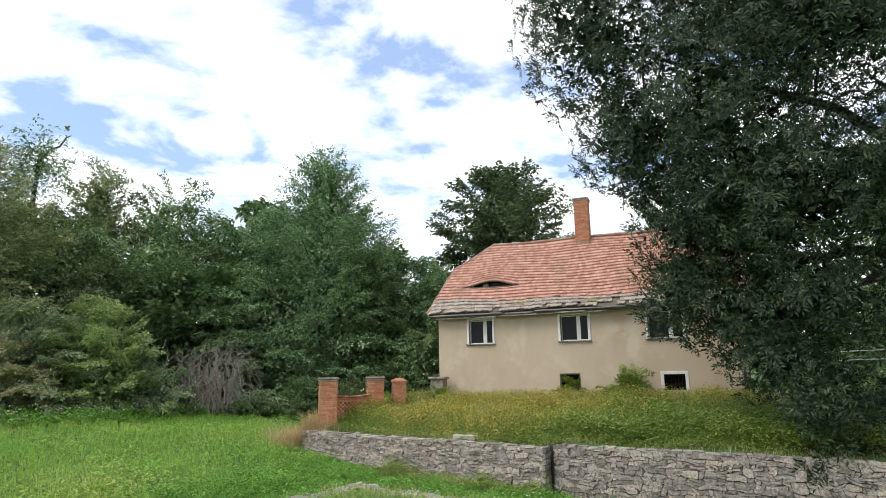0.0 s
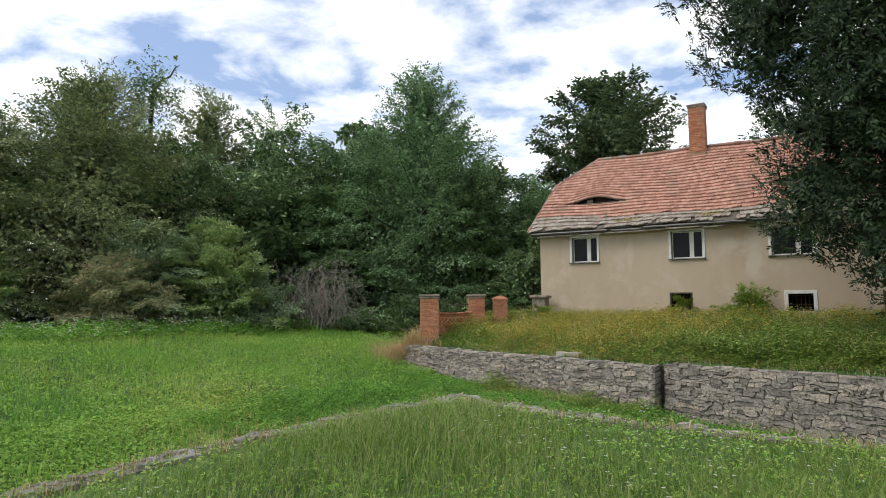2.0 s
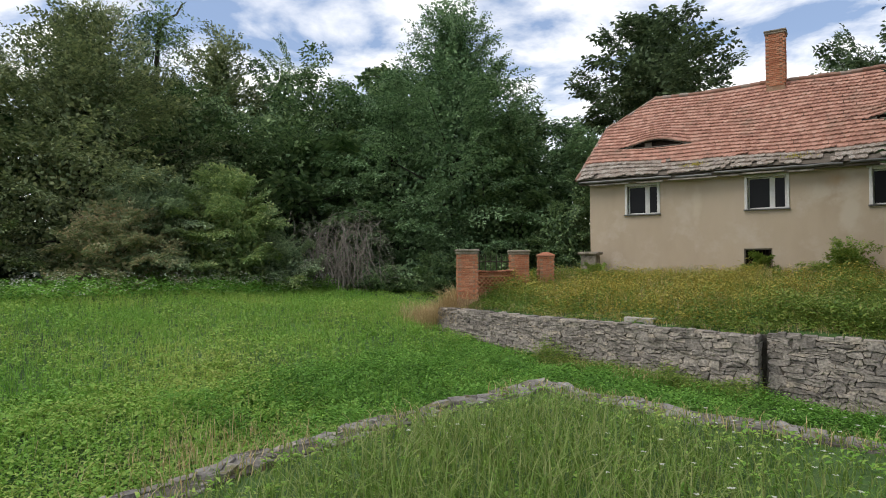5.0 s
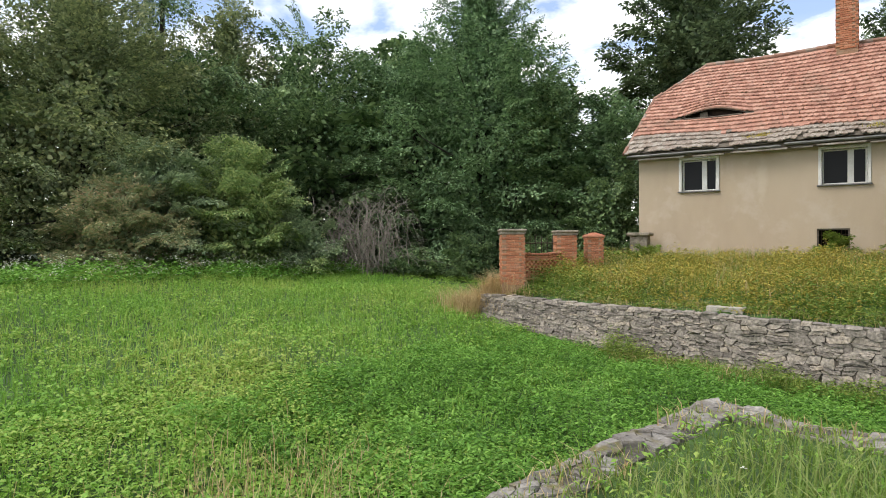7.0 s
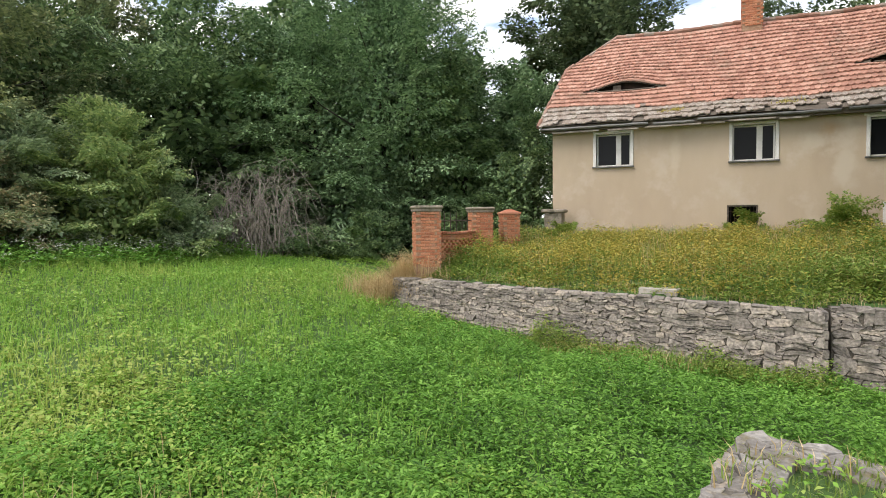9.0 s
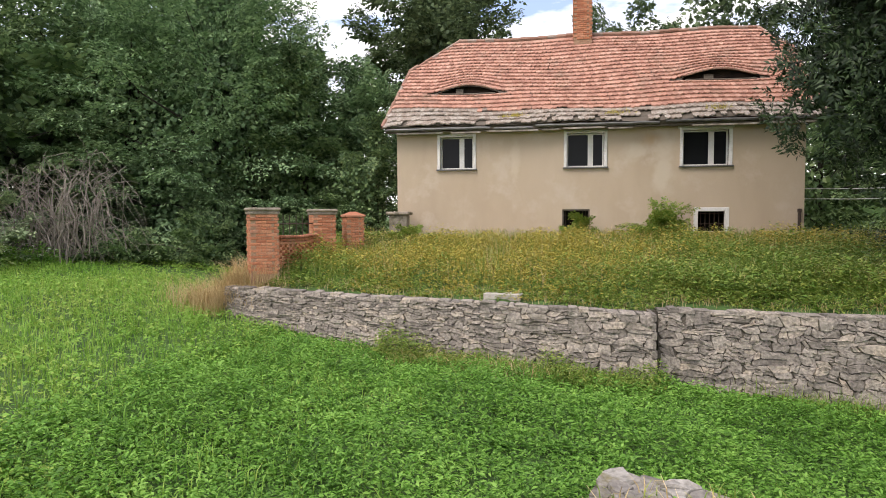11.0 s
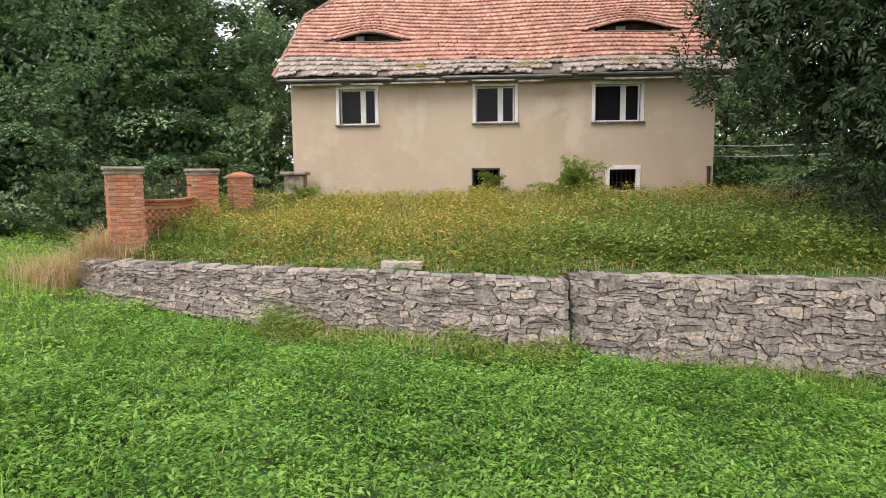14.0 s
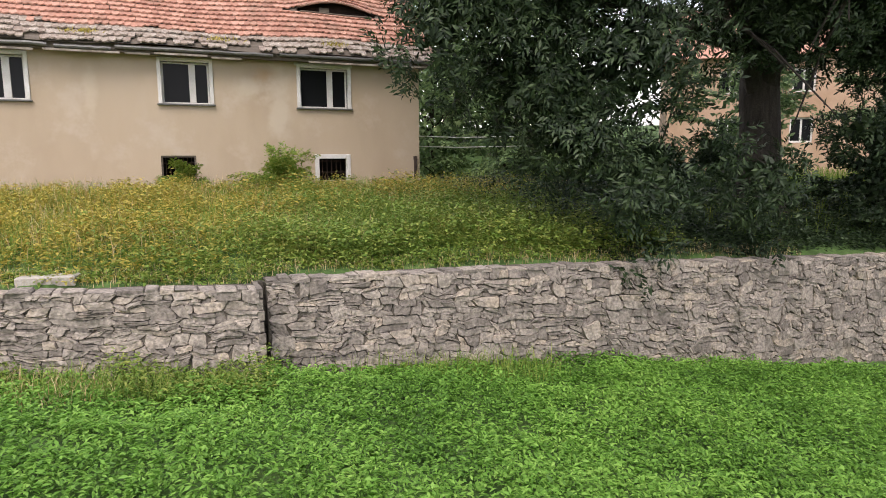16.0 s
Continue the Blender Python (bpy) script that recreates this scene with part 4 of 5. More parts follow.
def tree(name, label, x, y, height, radius, mat, sprays=900, count=16, size=0.22, shape="round", low=0.08, seed=1, trunk=0.22, spray=1.0, rough=0.22, narrow=0.46, limbs=10, category="tree", group="", droop=0.35):
    """A trunk, limbs, and a crown of flat layered boughs, each a fan of leafy twigs, with dark gaps between them."""
    rng = np.random.default_rng(seed)
    z0 = float(ground(x, y))
    t = empty(name, label, category, group)
    t.matrix_world = pose(x, y, z0 - 0.1)
    v, f = [], []
    lean = rng.normal(0, 0.02, 2) * height
    zt = height * (0.9 if shape == "cone" else 0.72)
    spine = [(lean[0] * k * k, lean[1] * k * k, zt * k) for k in np.linspace(0, 1, 9)]
    tube(v, f, spine, [trunk * (1.25 - 1.15 * k) for k in np.linspace(0, 1, 9)], 8)
    raw("trunk", v, f, M_BARK, t)
    prof = {"round": lambda k: np.sqrt(np.clip(1 - (2 * k - 0.95) ** 2 * 0.98, 0.02, 1)),
            "cone": lambda k: np.where(k < 0.32, 0.74 + 0.26 * np.sin(k / 0.32 * 1.57), np.clip((1 - k) / 0.68, 0.02, 1) ** 0.78),
            "bush": lambda k: np.sqrt(np.clip(1 - k ** 2.2, 0.02, 1))}[shape]
    twigs, per = 13, 20
    n = max(14, int(sprays * count * 0.92 / (twigs * per)))
    lobes = unit(rng.normal(0, 1, (18, 3)) * np.array([1, 1, 0.7]))
    amp = rng.uniform(0.3, 1.0, 18)
    kk = (np.arange(n) + rng.uniform(0, 1, n)) / n
    kk = np.where(rng.random(n) < 0.5, kk, rng.uniform(0.05, 0.98, n))
    a = np.arange(n) * 2.39996 + rng.normal(0, 0.5, n)
    tiers = max(4.0, height * 0.8)
    shift = 0.5 * np.sin(3 * a + seed) + 0.35 * np.sin(7 * a + 2 * seed)
    kk = np.clip((np.floor(kk * tiers + shift) - shift + rng.uniform(0.3, 0.6, n)) / tiers, 0.01, 0.99)
    flat_dirs = unit(np.stack([np.cos(a), np.sin(a), (kk - 0.5) * 1.5], 1))
    near = np.max((flat_dirs @ lobes.T > 0.84) * amp[None, :], axis=1)
    inner = rng.random(n) < 0.22
    r = radius * 1.08 * prof(kk) * (1 - rough + rough * 1.7 * near) * np.where(inner, rng.uniform(0.45, 0.8, n), rng.uniform(0.84, 1.08, n))
    k = low + (1 - low) * kk
    rise = (0.05 + 1.15 * kk ** 1.8) if shape != "cone" else (0.12 + 1.7 * kk ** 2.2)
    axis = unit(np.stack([np.cos(a), np.sin(a), rise + rng.normal(0, 0.14, n)], 1))
    tip = np.stack([np.cos(a) * r + lean[0] * k, np.sin(a) * r + lean[1] * k, k * height * (1 + 0.04 * near) + 0.1], 1)
    L = spray * 1.55 * rng.uniform(0.7, 1.35, n)
    root = tip - axis * (L * 0.8)[:, None]
    side = unit(np.cross(axis, np.array([0, 0, 1.0]) + rng.normal(0, 0.22, (n, 3))))
    up = np.cross(side, axis)
    tj = np.linspace(0.08, 0.97, twigs)[None, :] + rng.normal(0, 0.03, (n, twigs))
    sg = np.where(np.arange(twigs) % 2, 1.0, -1.0)[None, :] * np.where(np.arange(twigs) == twigs - 1, 0.1, 1.0)
    td = unit(axis[:, None] * 0.75 + side[:, None] * (sg * rng.uniform(0.5, 1.0, (n, twigs)))[..., None] + up[:, None] * rng.normal(0, 0.16, (n, twigs, 1)))
    tl = L[:, None] * (0.24 + 0.32 * np.sin(np.clip(tj, 0, 1) * 2.6 + 0.3)) * rng.uniform(0.7, 1.2, (n, twigs))
    ts = np.linspace(0.12, 1.0, per)
    p = root[:, None, None] + axis[:, None, None] * (L[:, None] * tj)[..., None, None] + td[:, :, None] * (tl[..., None] * ts)[..., None]
    reach = tj[..., None] * 0.7 + 0.4 * ts * (tl / L[:, None])[..., None] * 2
    p[..., 2] -= droop * L[:, None, None] * reach ** 2 * 0.55
    p += rng.normal(0, 0.28 * size, p.shape)
    alt = np.where(np.arange(per) % 2, 1.0, -1.0)
    tside = np.cross(td, up[:, None] + 0 * td)
    d = td[:, :, None] * 0.7 + tside[:, :, None] * (alt * 0.8)[None, None, :, None] + rng.normal(0, 0.22, p.shape)
    d[..., 2] -= 0.38
    nrm = up[:, None, None] + rng.normal(0, 0.28, p.shape)
    m = n * twigs * per
    ll = size * 0.92 * rng.uniform(0.6, 1.35, m)
    leaves("crown", p.reshape(-1, 3), d.reshape(-1, 3), nrm.reshape(-1, 3), ll, ll * narrow, mat, t)
    n2 = int(0.24 * m)
    k2 = rng.uniform(0.02, 0.93, n2); a2 = rng.uniform(0, 2 * np.pi, n2)
    r2 = radius * prof(k2) * rng.uniform(0.05, 0.66, n2)
    p2 = np.stack([np.cos(a2) * r2, np.sin(a2) * r2, (low + (1 - low) * k2) * height * 0.95], 1)
    leaves("inner_foliage", p2, rng.normal(0, 1, (n2, 3)), rng.normal(0, 1, (n2, 3)), size * rng.uniform(1.0, 1.5, n2), size * 0.95, mat, t)
    for i in rng.choice(n, min(limbs, n), replace=False):
        v, f = [], []
        e = Vector(root[i]); b = Vector((0, 0, max(0.2, e[2] * 0.6)))
        mid = b.lerp(e, 0.5) + Vector((0, 0, 0.04 * height))
        e2 = Vector(root[i] + axis[i] * L[i] * 0.5)
        tube(v, f, [b, mid, e, e2], [trunk * 0.4, trunk * 0.24, trunk * 0.12, 0.01], 5)
        raw("limb", v, f, M_BARK, t)
    return t


WOODS = "trees of the dense wood edge"
tree("deciduous_tree", "tall pointed broadleaf tree with fresh green foliage", -18.2, 28.9, 14.9, 5.2, L_CHERRY, sprays=3900, count=18, size=0.185, shape="cone", low=0.03, seed=11, spray=1.5, group=WOODS)
tree("deciduous_tree", "large olive green tree with drooping layered branches", -29.5, 15.5, 11.9, 5.6, L_OLIVE, sprays=3300, count=18, size=0.19, shape="cone", low=0.02, seed=12, spray=1.7, group=WOODS)
tree("deciduous_tree", "olive green tree with yellowing outer leaves", -31.5, 9.8, 10.3, 4.8, L_OLIVE, sprays=1300, count=16, size=0.21, shape="round", low=0.05, seed=13, spray=1.2, group=WOODS)
for i, (x, y, h, r, m, sh) in enumerate([(-30.8, 23.7, 14.0, 4.0, L_OLIVE, "cone"), (-29.5, 27.5, 13.6, 4.4, L_WOOD, "round"), (-25.6, 30.2, 12.4, 4.2, L_WOOD, "round"),
                                         (-26.5, 24.6, 9.8, 4.2, L_WOOD, "round"), (-22.5, 29.0, 11.0, 4.0, L_CHERRY, "round"), (-29.5, 20.6, 9.6, 3.6, L_WOOD, "round"),
                                         (-35.5, 19.0, 12.6, 4.6, L_WOOD, "round"), (-13.2, 31.8, 7.4, 2.4, L_CHERRY, "round"), (-14.6, 29.3, 8.6, 2.3, L_WOOD, "cone"), (-21.0, 34.0, 12.6, 4.6, L_WOOD, "round"), (-38.0, 6.0, 11.0, 5.0, L_OLIVE, "round")]):
    tree("deciduous_tree", "dark dense broadleaf tree of the wood edge", x, y, h, r, m, sprays=1250, count=15, size=0.215, shape=sh, low=0.03, seed=20 + i, spray=1.25, group=WOODS)
tree("chestnut_tree", "round dark green tree standing behind the house", -11.2, 43.0, 16.7, 4.3, L_CHESTNUT, sprays=2500, count=18, size=0.33, shape="round", low=0.12, seed=41, spray=1.5, trunk=0.35, rough=0.34)
tree("deciduous_tree", "sparse green tree far behind the roof", 0.5, 56.0, 17.0, 5.5, L_CHESTNUT, sprays=800, count=15, size=0.36, seed=42, spray=1.6, rough=0.35)
tree("deciduous_tree", "tall green tree far behind the roof", 6.5, 48.0, 18.5, 5.5, L_CHESTNUT, sprays=900, count=15, size=0.34, seed=43, spray=1.6, rough=0.35)
tree("deciduous_tree", "green tree beyond the house", 13.0, 44.0, 12.0, 5.0, L_WOOD, sprays=800, count=15, size=0.30, seed=44, spray=1.5)
tree("deciduous_tree", "green tree beyond the yard", 21.0, 46.0, 11.0, 5.0, L_WOOD, sprays=700, count=15, size=0.30, seed=45, spray=1.5)
tree("deciduous_tree", "dark tree on the far side of the yard", 8.5, 37.0, 7.0, 3.4, L_WOOD, sprays=700, count=15, size=0.24, seed=46, spray=1.1, low=0.02)
for i, (x, y, h, r) in enumerate([(-35, 32, 14.0, 5.0), (-29, 37, 14.0, 5.0), (-41, 25, 13.5, 5.0), (-23.5, 38, 12.5, 4.5), (-43, 14, 13.0, 5.0), (-44, 2, 12.0, 5.0), (-34.5, 13.5, 9.0, 4.5), (-35.5, 27.0, 11.0, 4.5), (-27.5, 33.5, 11.0, 4.5), (-18.5, 35.0, 10.0, 4.0), (-24.5, 26.8, 8.0, 3.5)]):
    tree("deciduous_tree", "dim tree deeper in the wood", x, y, h, r, L_WOOD, sprays=560, count=14, size=0.45, low=0.0, seed=90 + i, spray=1.5, group=WOODS)
for i, (x, y, h, r) in enumerate([(20.0, 27.5, 7.0, 2.6), (15.5, 35.0, 6.5, 2.8), (25.5, 24.0, 8.0, 3.0), (10.5, 33.0, 5.0, 2.4)]):
    tree("small_tree", "small dark tree in the far yard", x, y, h, r, L_WOOD, sprays=420, count=14, size=0.24, low=0.05, seed=110 + i, spray=1.0, trunk=0.12, group="small trees in the far yard")
# upright shoots over the tall crown
shoots = empty("leader_shoots", "upright leafy shoots of a young tree beside the tall one", "tree", WOODS)
shoots.matrix_world = pose(-16.4, 29.6, 1.3)
rng = np.random.default_rng(64)
for i in range(9):
    sx, sy, h = rng.normal(0, 1.0), rng.normal(0, 1.0), rng.uniform(8.5, 11.8)
    v, f = [], []
    tube(v, f, [(sx * 0.2, sy * 0.2, 0), (sx * 0.8, sy * 0.8, h * 0.6), (sx, sy, h)], [0.05, 0.03, 0.01], 5)
    raw("shoot", v, f, M_BARK, shoots)
    n = 16
    k = rng.uniform(0.72, 1.0, n)
    a = rng.uniform(0, 2 * np.pi, n)
    crown_leaves("shoot_leaves", np.stack([sx * (0.4 + 0.6 * k), sy * (0.4 + 0.6 * k), h * k], 1), np.stack([np.cos(a), np.sin(a), 0.7 + 0 * a], 1), 0.6, 12, 0.2, L_CHERRY, shoots, rng)
BUSHES = "bushes before the wood"
tree("shrub", "light green elder bush at the meadow edge", -22.4, 17.9, 4.7, 2.5, L_BUSH, sprays=1700, count=16, size=0.15, shape="bush", low=0.03, seed=51, spray=0.7, trunk=0.07, category="bush", group=BUSHES)
tree("shrub", "grey green bush at the meadow edge", -24.4, 15.6, 4.6, 2.5, L_GREY, sprays=1700, count=16, size=0.15, shape="bush", low=0.03, seed=52, spray=0.7, trunk=0.07, category="bush", group=BUSHES)
tree("shrub", "russet tinged spreading bush at the meadow edge", -23.3, 13.6, 3.1, 2.1, L_RUSSET, sprays=1300, count=16, size=0.14, shape="bush", low=0.03, seed=53, spray=0.6, trunk=0.06, category="bush", group=BUSHES)
tree("shrub", "low dark bush at the meadow edge", -20.9, 19.5, 2.2, 1.5, L_GREY, sprays=600, count=15, size=0.13, shape="bush", low=0.03, seed=54, spray=0.6, trunk=0.06, category="bush", group=BUSHES)
tree("shrub", "low green bush at the meadow edge", -26.5, 9.6, 2.8, 2.0, L_BUSH, sprays=600, count=15, size=0.15, shape="bush", low=0.03, seed=55, spray=0.7, trunk=0.06, category="bush", group=BUSHES)
for i, (x, y, h, r) in enumerate([(-16.6, 24.4, 1.8, 1.6), (-14.0, 25.6, 2.2, 1.8), (-18.6, 22.8, 1.2, 1.4), (-11.8, 27.6, 3.2, 1.6), (-11.5, 29.8, 5.2, 1.7)]):
    tree("shrub", "dark undergrowth bush below the trees", x, y, h, r, L_WOOD, sprays=480, count=15, size=0.14, shape="bush", low=0.03, seed=56 + i, spray=0.6, trunk=0.06, category="bush", group=BUSHES)
# These bushes take the dark ash leaf colour to imitate the crown's shade.
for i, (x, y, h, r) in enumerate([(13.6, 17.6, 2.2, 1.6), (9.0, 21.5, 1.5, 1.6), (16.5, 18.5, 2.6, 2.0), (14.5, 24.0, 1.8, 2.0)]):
    tree("shrub", "bush under the ash with shade put into its leaf colour", x, y, h, r, L_ASH, sprays=480, count=15, size=0.14, shape="bush", low=0.03, seed=66 + i, spray=0.6, trunk=0.06, category="bush", group="bushes under the ash")
tree("shrub", "yellowing weed bush against the house wall", -0.85, 24.5, 1.3, 0.95, L_YARD, sprays=620, count=14, size=0.09, shape="bush", low=0.03, seed=58, spray=0.6, trunk=0.02, category="bush")
tree("shrub", "creeper growing over the cellar window", -3.4, 25.0, 0.95, 0.5, L_YARD, sprays=150, count=14, size=0.09, shape="bush", low=0.03, seed=59, spray=0.35, trunk=0.02, category="bush")
tree("shrub", "bramble bush beside the small pillar", -8.9, 23.6, 0.6, 0.8, L_YARD, sprays=260, count=14, size=0.09, shape="bush", low=0.03, seed=60, spray=0.4, trunk=0.02, category="bush")

# dead twig tangle
tw = empty("dead_brush_heap", "tangled heap of grey dead branches by the wood", "brush heap")
rng = np.random.default_rng(77)
bx, by = -19.3, 21.3
bz = float(ground(bx, by))
tw.matrix_world = pose(bx, by, bz)
for i in range(125):
    a = rng.uniform(0, 2 * np.pi); l = rng.uniform(1.2, 3.0); rise = rng.uniform(0.5, 3.0)
    p0 = Vector((rng.normal(0, 0.8), rng.normal(0, 0.5), rng.uniform(-0.05, 0.6)))
    o = Vector((math.cos(a), math.sin(a) * 0.6, 0))
    bend = rng.uniform(0.7, 1.25)
    pts = [p0 + o * l * k ** 1.4 + Vector((0, 0, rise * math.sin(k * math.pi * bend * 0.78))) + Vector(rng.normal(0, 0.12, 3)) for k in np.linspace(0, 1, 8)]
    v, f = [], []
    w = rng.uniform(0.008, 0.024)
    tube(v, f, pts, [w * (1 - 0.75 * k) for k in np.linspace(0, 1, 8)], 5)
    for q in rng.integers(3, 7, 3):
        e = pts[q] + Vector(rng.normal(0, 0.3, 3)) + o * 0.2
        tube(v, f, [pts[q], pts[q].lerp(e, 0.5) + Vector((0, 0, 0.06)), e], [w * 0.45, w * 0.3, 0.003], 4)
    raw("dead_branch", v, f, M_TWIG, tw)
# bare crooked branch on a far crown
snag = empty("snag_tree", "old tree with a bare crooked top branch", "tree")
snag.matrix_world = pose(-36.2, 23.4, 1.8)
v, f = [], []
tube(v, f, [(0, 0, 0), (0.2, 0, 6), (0, 0, 12), (0.1, 0.1, 15.4)], [0.3, 0.25, 0.16, 0.09], 7)
tube(v, f, [(0.1, 0.1, 14.8), (0.3, 0.5, 15.7), (0.7, 0.9, 16.0), (0.8, 1.2, 16.7), (1.0, 1.4, 16.9)], [0.09, 0.08, 0.07, 0.05, 0.02], 6)
raw("trunk", v, f, M_BARK, snag)
sp = rng.normal(0, 1, (260, 3)) * np.array([0.9, 0.9, 1.0]) + np.array([0, -0.2, 14.6])
crown_leaves("crown", sp, rng.normal(0, 1, (260, 3)), 0.8, 14, 0.22, L_WOOD, snag, rng)

# ---- the great ash over the wall ----
ash = empty("ash_tree", "huge dark ash tree overhanging the stone wall", "tree")
AX, AY = 11.2, 19.3
AZ = float(ground(AX, AY))
ash.matrix_world = pose(AX, AY, AZ - 0.1)
rng = np.random.default_rng(91)
v, f = [], []
tube(v, f, [(0, 0, 0), (0.0, 0, 0.6), (-0.05, 0, 2.0), (-0.2, 0, 3.4), (-0.1, 0, 5.5)], [0.85, 0.60, 0.52, 0.50, 0.42], 14)
raw("trunk", v, f, M_BARK, ash)
tips = []
ends = [(-5.0, -2.5, 7.2), (-6.5, -0.5, 9.5), (-4.0, -5.0, 8.5), (-1.0, -6.0, 9.0), (2.5, -5.5, 8.0), (-3.0, 2.5, 11.5), (0, 0, 14.0), (5.0, -1.0, 8.5), (3.0, 4.0, 10.5), (-9.5, -1.5, 4.6), (-6.5, -2.8, 3.2), (-2.0, -4.5, 5.0), (4.5, -4.0, 5.5), (-10.8, -2.4, 8.4), (-11.0, -2.6, 12.0)]
for i, e in enumerate(ends):
    b = Vector((-0.1, 0, 3.0 + 0.15 * i)); e = Vector(e)
    mid = b.lerp(e, 0.45) + Vector((0, 0, 1.1)) + Vector(rng.normal(0, 0.3, 3))
    pts = [b.lerp(mid, k) if k <= 1 else mid.lerp(e, k - 1) for k in (0, 0.5, 1, 1.5, 2)]
    pts = [p + Vector(rng.normal(0, 0.10, 3)) for p in pts]
    v, f = [], []
    tube(v, f, pts, [0.26, 0.2, 0.14, 0.09, 0.03], 8)
    for k in range(9):
        p = pts[2].lerp(pts[4], rng.uniform(0, 1)); q = p + Vector(rng.normal(0, 1.1, 3)) + Vector((0, 0, -0.5))
        tube(v, f, [p, p.lerp(q, 0.5) + Vector((0, 0, 0.2)), q], [0.05, 0.035, 0.012], 5)
    raw("limb", v, f, M_BARK, ash)
# pinnate leaves in starry sprays; the crown hangs in lobes towards the meadow
lobe = [(1.7, -1.8, 4.4, 1.6, 1.1), (2.8, -2.0, 2.7, 1.3, 1.0), (-1.7, -2.2, 4.7, 1.7, 1.0), (0.9, -2.6, 5.4, 1.9, 0.9), (0.6, -2.2, 2.2, 0.9, 0.5), (3.5, -2.2, 4.9, 2.2, 1.5), (6.5, -2.6, 4.4, 2.4, 1.9), (0.9, -3.4, 6.0, 2.2, 1.2), (7.5, -3.0, 2.4, 1.6, 1.2), (2.0, 1.5, 7.0, 2.6, 1.6), (-8.6, -2.6, 9.0, 3.2, 3.0), (-11.4, -2.8, 12.2, 2.6, 2.8), (-10.7, -2.6, 8.6, 1.7, 1.7), (-5.2, -3.4, 11.8, 4.2, 3.4), (-6.6, -2.2, 6.6, 3.4, 2.3), (-8.6, -1.4, 6.0, 2.4, 2.0), (-9.8, -1.3, 4.3, 1.4, 1.5), (-8.2, -1.4, 3.4, 1.6, 1.4), (-7.4, -1.9, 2.1, 1.4, 1.1), (-6.4, -2.4, 3.6, 1.9, 1.3),
        (-2.8, -3.2, 6.8, 3.0, 1.9), (0.4, -4.8, 9.4, 4.0, 3.2), (1.2, -3.6, 7.2, 3.0, 1.8), (4.2, -3.6, 8.4, 3.8, 3.0), (5.5, -3.2, 6.0, 2.8, 1.8), (0, 0, 14.5, 4.8, 3.2), (-6.4, 0.5, 14.2, 3.8, 2.8), (5.0, 2.0, 11.0, 4.2, 3.2),
        (-6.5, -3.1, 1.2, 1.0, 0.9), (-3.7, -3.4, 1.2, 0.8, 0.6), (-12.0, -3.2, 15.0, 2.2, 2.4), (-8.5, -2.5, 16.2, 3.4, 2.6)]
sp, out = [], []
for cx, cy, cz, r, rz in lobe:
    n = int(84 * r * r * (rz / r) ** 0.5)
    d = unit(rng.normal(0, 1, (n, 3)))
    rr = np.where(rng.random(n) < 0.75, rng.uniform(0.75, 1.06, n), rng.uniform(0.3, 0.8, n))[:, None]
    sp.append(np.array([cx, cy, cz]) + d * rr * np.array([r, r, rz]))
    out.append(d + np.array([0, 0, -0.25]))
for cx, cy, top, low in ((-6.7, -3.6, 1.4, -0.9), (-3.9, -3.7, 1.2, -0.7), (-4.8, -3.4, 2.2, 0.2), (-7.4, -1.8, 2.6, 0.9)):
    n = 26
    k = rng.uniform(0, 1, n)
    sp.append(np.stack([cx + rng.normal(0, 0.35, n), cy + rng.normal(0, 0.3, n), top + (low - top) * k + 0.25], 1))
    a = rng.uniform(0, 2 * np.pi, n)
    out.append(np.stack([np.cos(a), np.sin(a), 0 * a - 0.5], 1))
sp, out = np.concatenate(sp), np.concatenate(out)


def ash_crown(sp, out, rng):
    """Each spray: five pinnate leaves of nine narrow leaflets, fanned out like a star."""
    n, nl, nf = len(sp), 4, 7
    a = rng.uniform(0, 2 * np.pi, (n, 1)) + np.arange(nl) * 2 * np.pi / nl + rng.normal(0, 0.25, (n, nl))
    o = unit(out)[:, None, :]
    ref = unit(np.cross(o, np.array([0.3, 0.2, 1.0]))); ref2 = np.cross(o, ref)
    d = unit(o * 0.55 + ref * np.cos(a)[..., None] + ref2 * np.sin(a)[..., None])
    d[..., 2] -= 0.25
    d = unit(d)
    ln = 0.30 * rng.uniform(0.7, 1.2, (n, nl))
    side = unit(np.cross(d, o + 0 * d))
    t = np.array([0.35, 0.35, 0.6, 0.6, 0.85, 0.85, 1.0]); sg = np.array([1, -1, 1, -1, 1, -1, 0])
    p = sp[:, None, None, :] + d[:, :, None, :] * (ln[..., None] * t)[..., None]
    p[..., 2] -= 0.12 * t ** 2 * ln[..., None]
    ld = d[:, :, None, :] * 0.75 + side[:, :, None, :] * sg[None, None, :, None] + rng.normal(0, 0.12, p.shape)
    up = o[:, :, None, :] + np.array([0, 0, 0.8]) + rng.normal(0, 0.25, p.shape)
    m = n * nl * nf
    L = 0.155 * rng.uniform(0.75, 1.3, m)
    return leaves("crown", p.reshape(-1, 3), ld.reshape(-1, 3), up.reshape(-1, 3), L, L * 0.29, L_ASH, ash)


keep = rng.random(len(sp)) < 0.88
ash_crown(sp[keep], out[keep], rng)
inner = np.concatenate([np.array(c[:3]) + unit(rng.normal(0, 1, (int(120 * c[3] ** 2), 3))) * rng.uniform(0.1, 0.66, (int(120 * c[3] ** 2), 1)) * np.array([c[3], c[3], c[4]]) for c in lobe])
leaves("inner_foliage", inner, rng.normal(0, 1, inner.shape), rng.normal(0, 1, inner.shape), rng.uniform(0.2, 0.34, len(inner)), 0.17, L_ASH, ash)

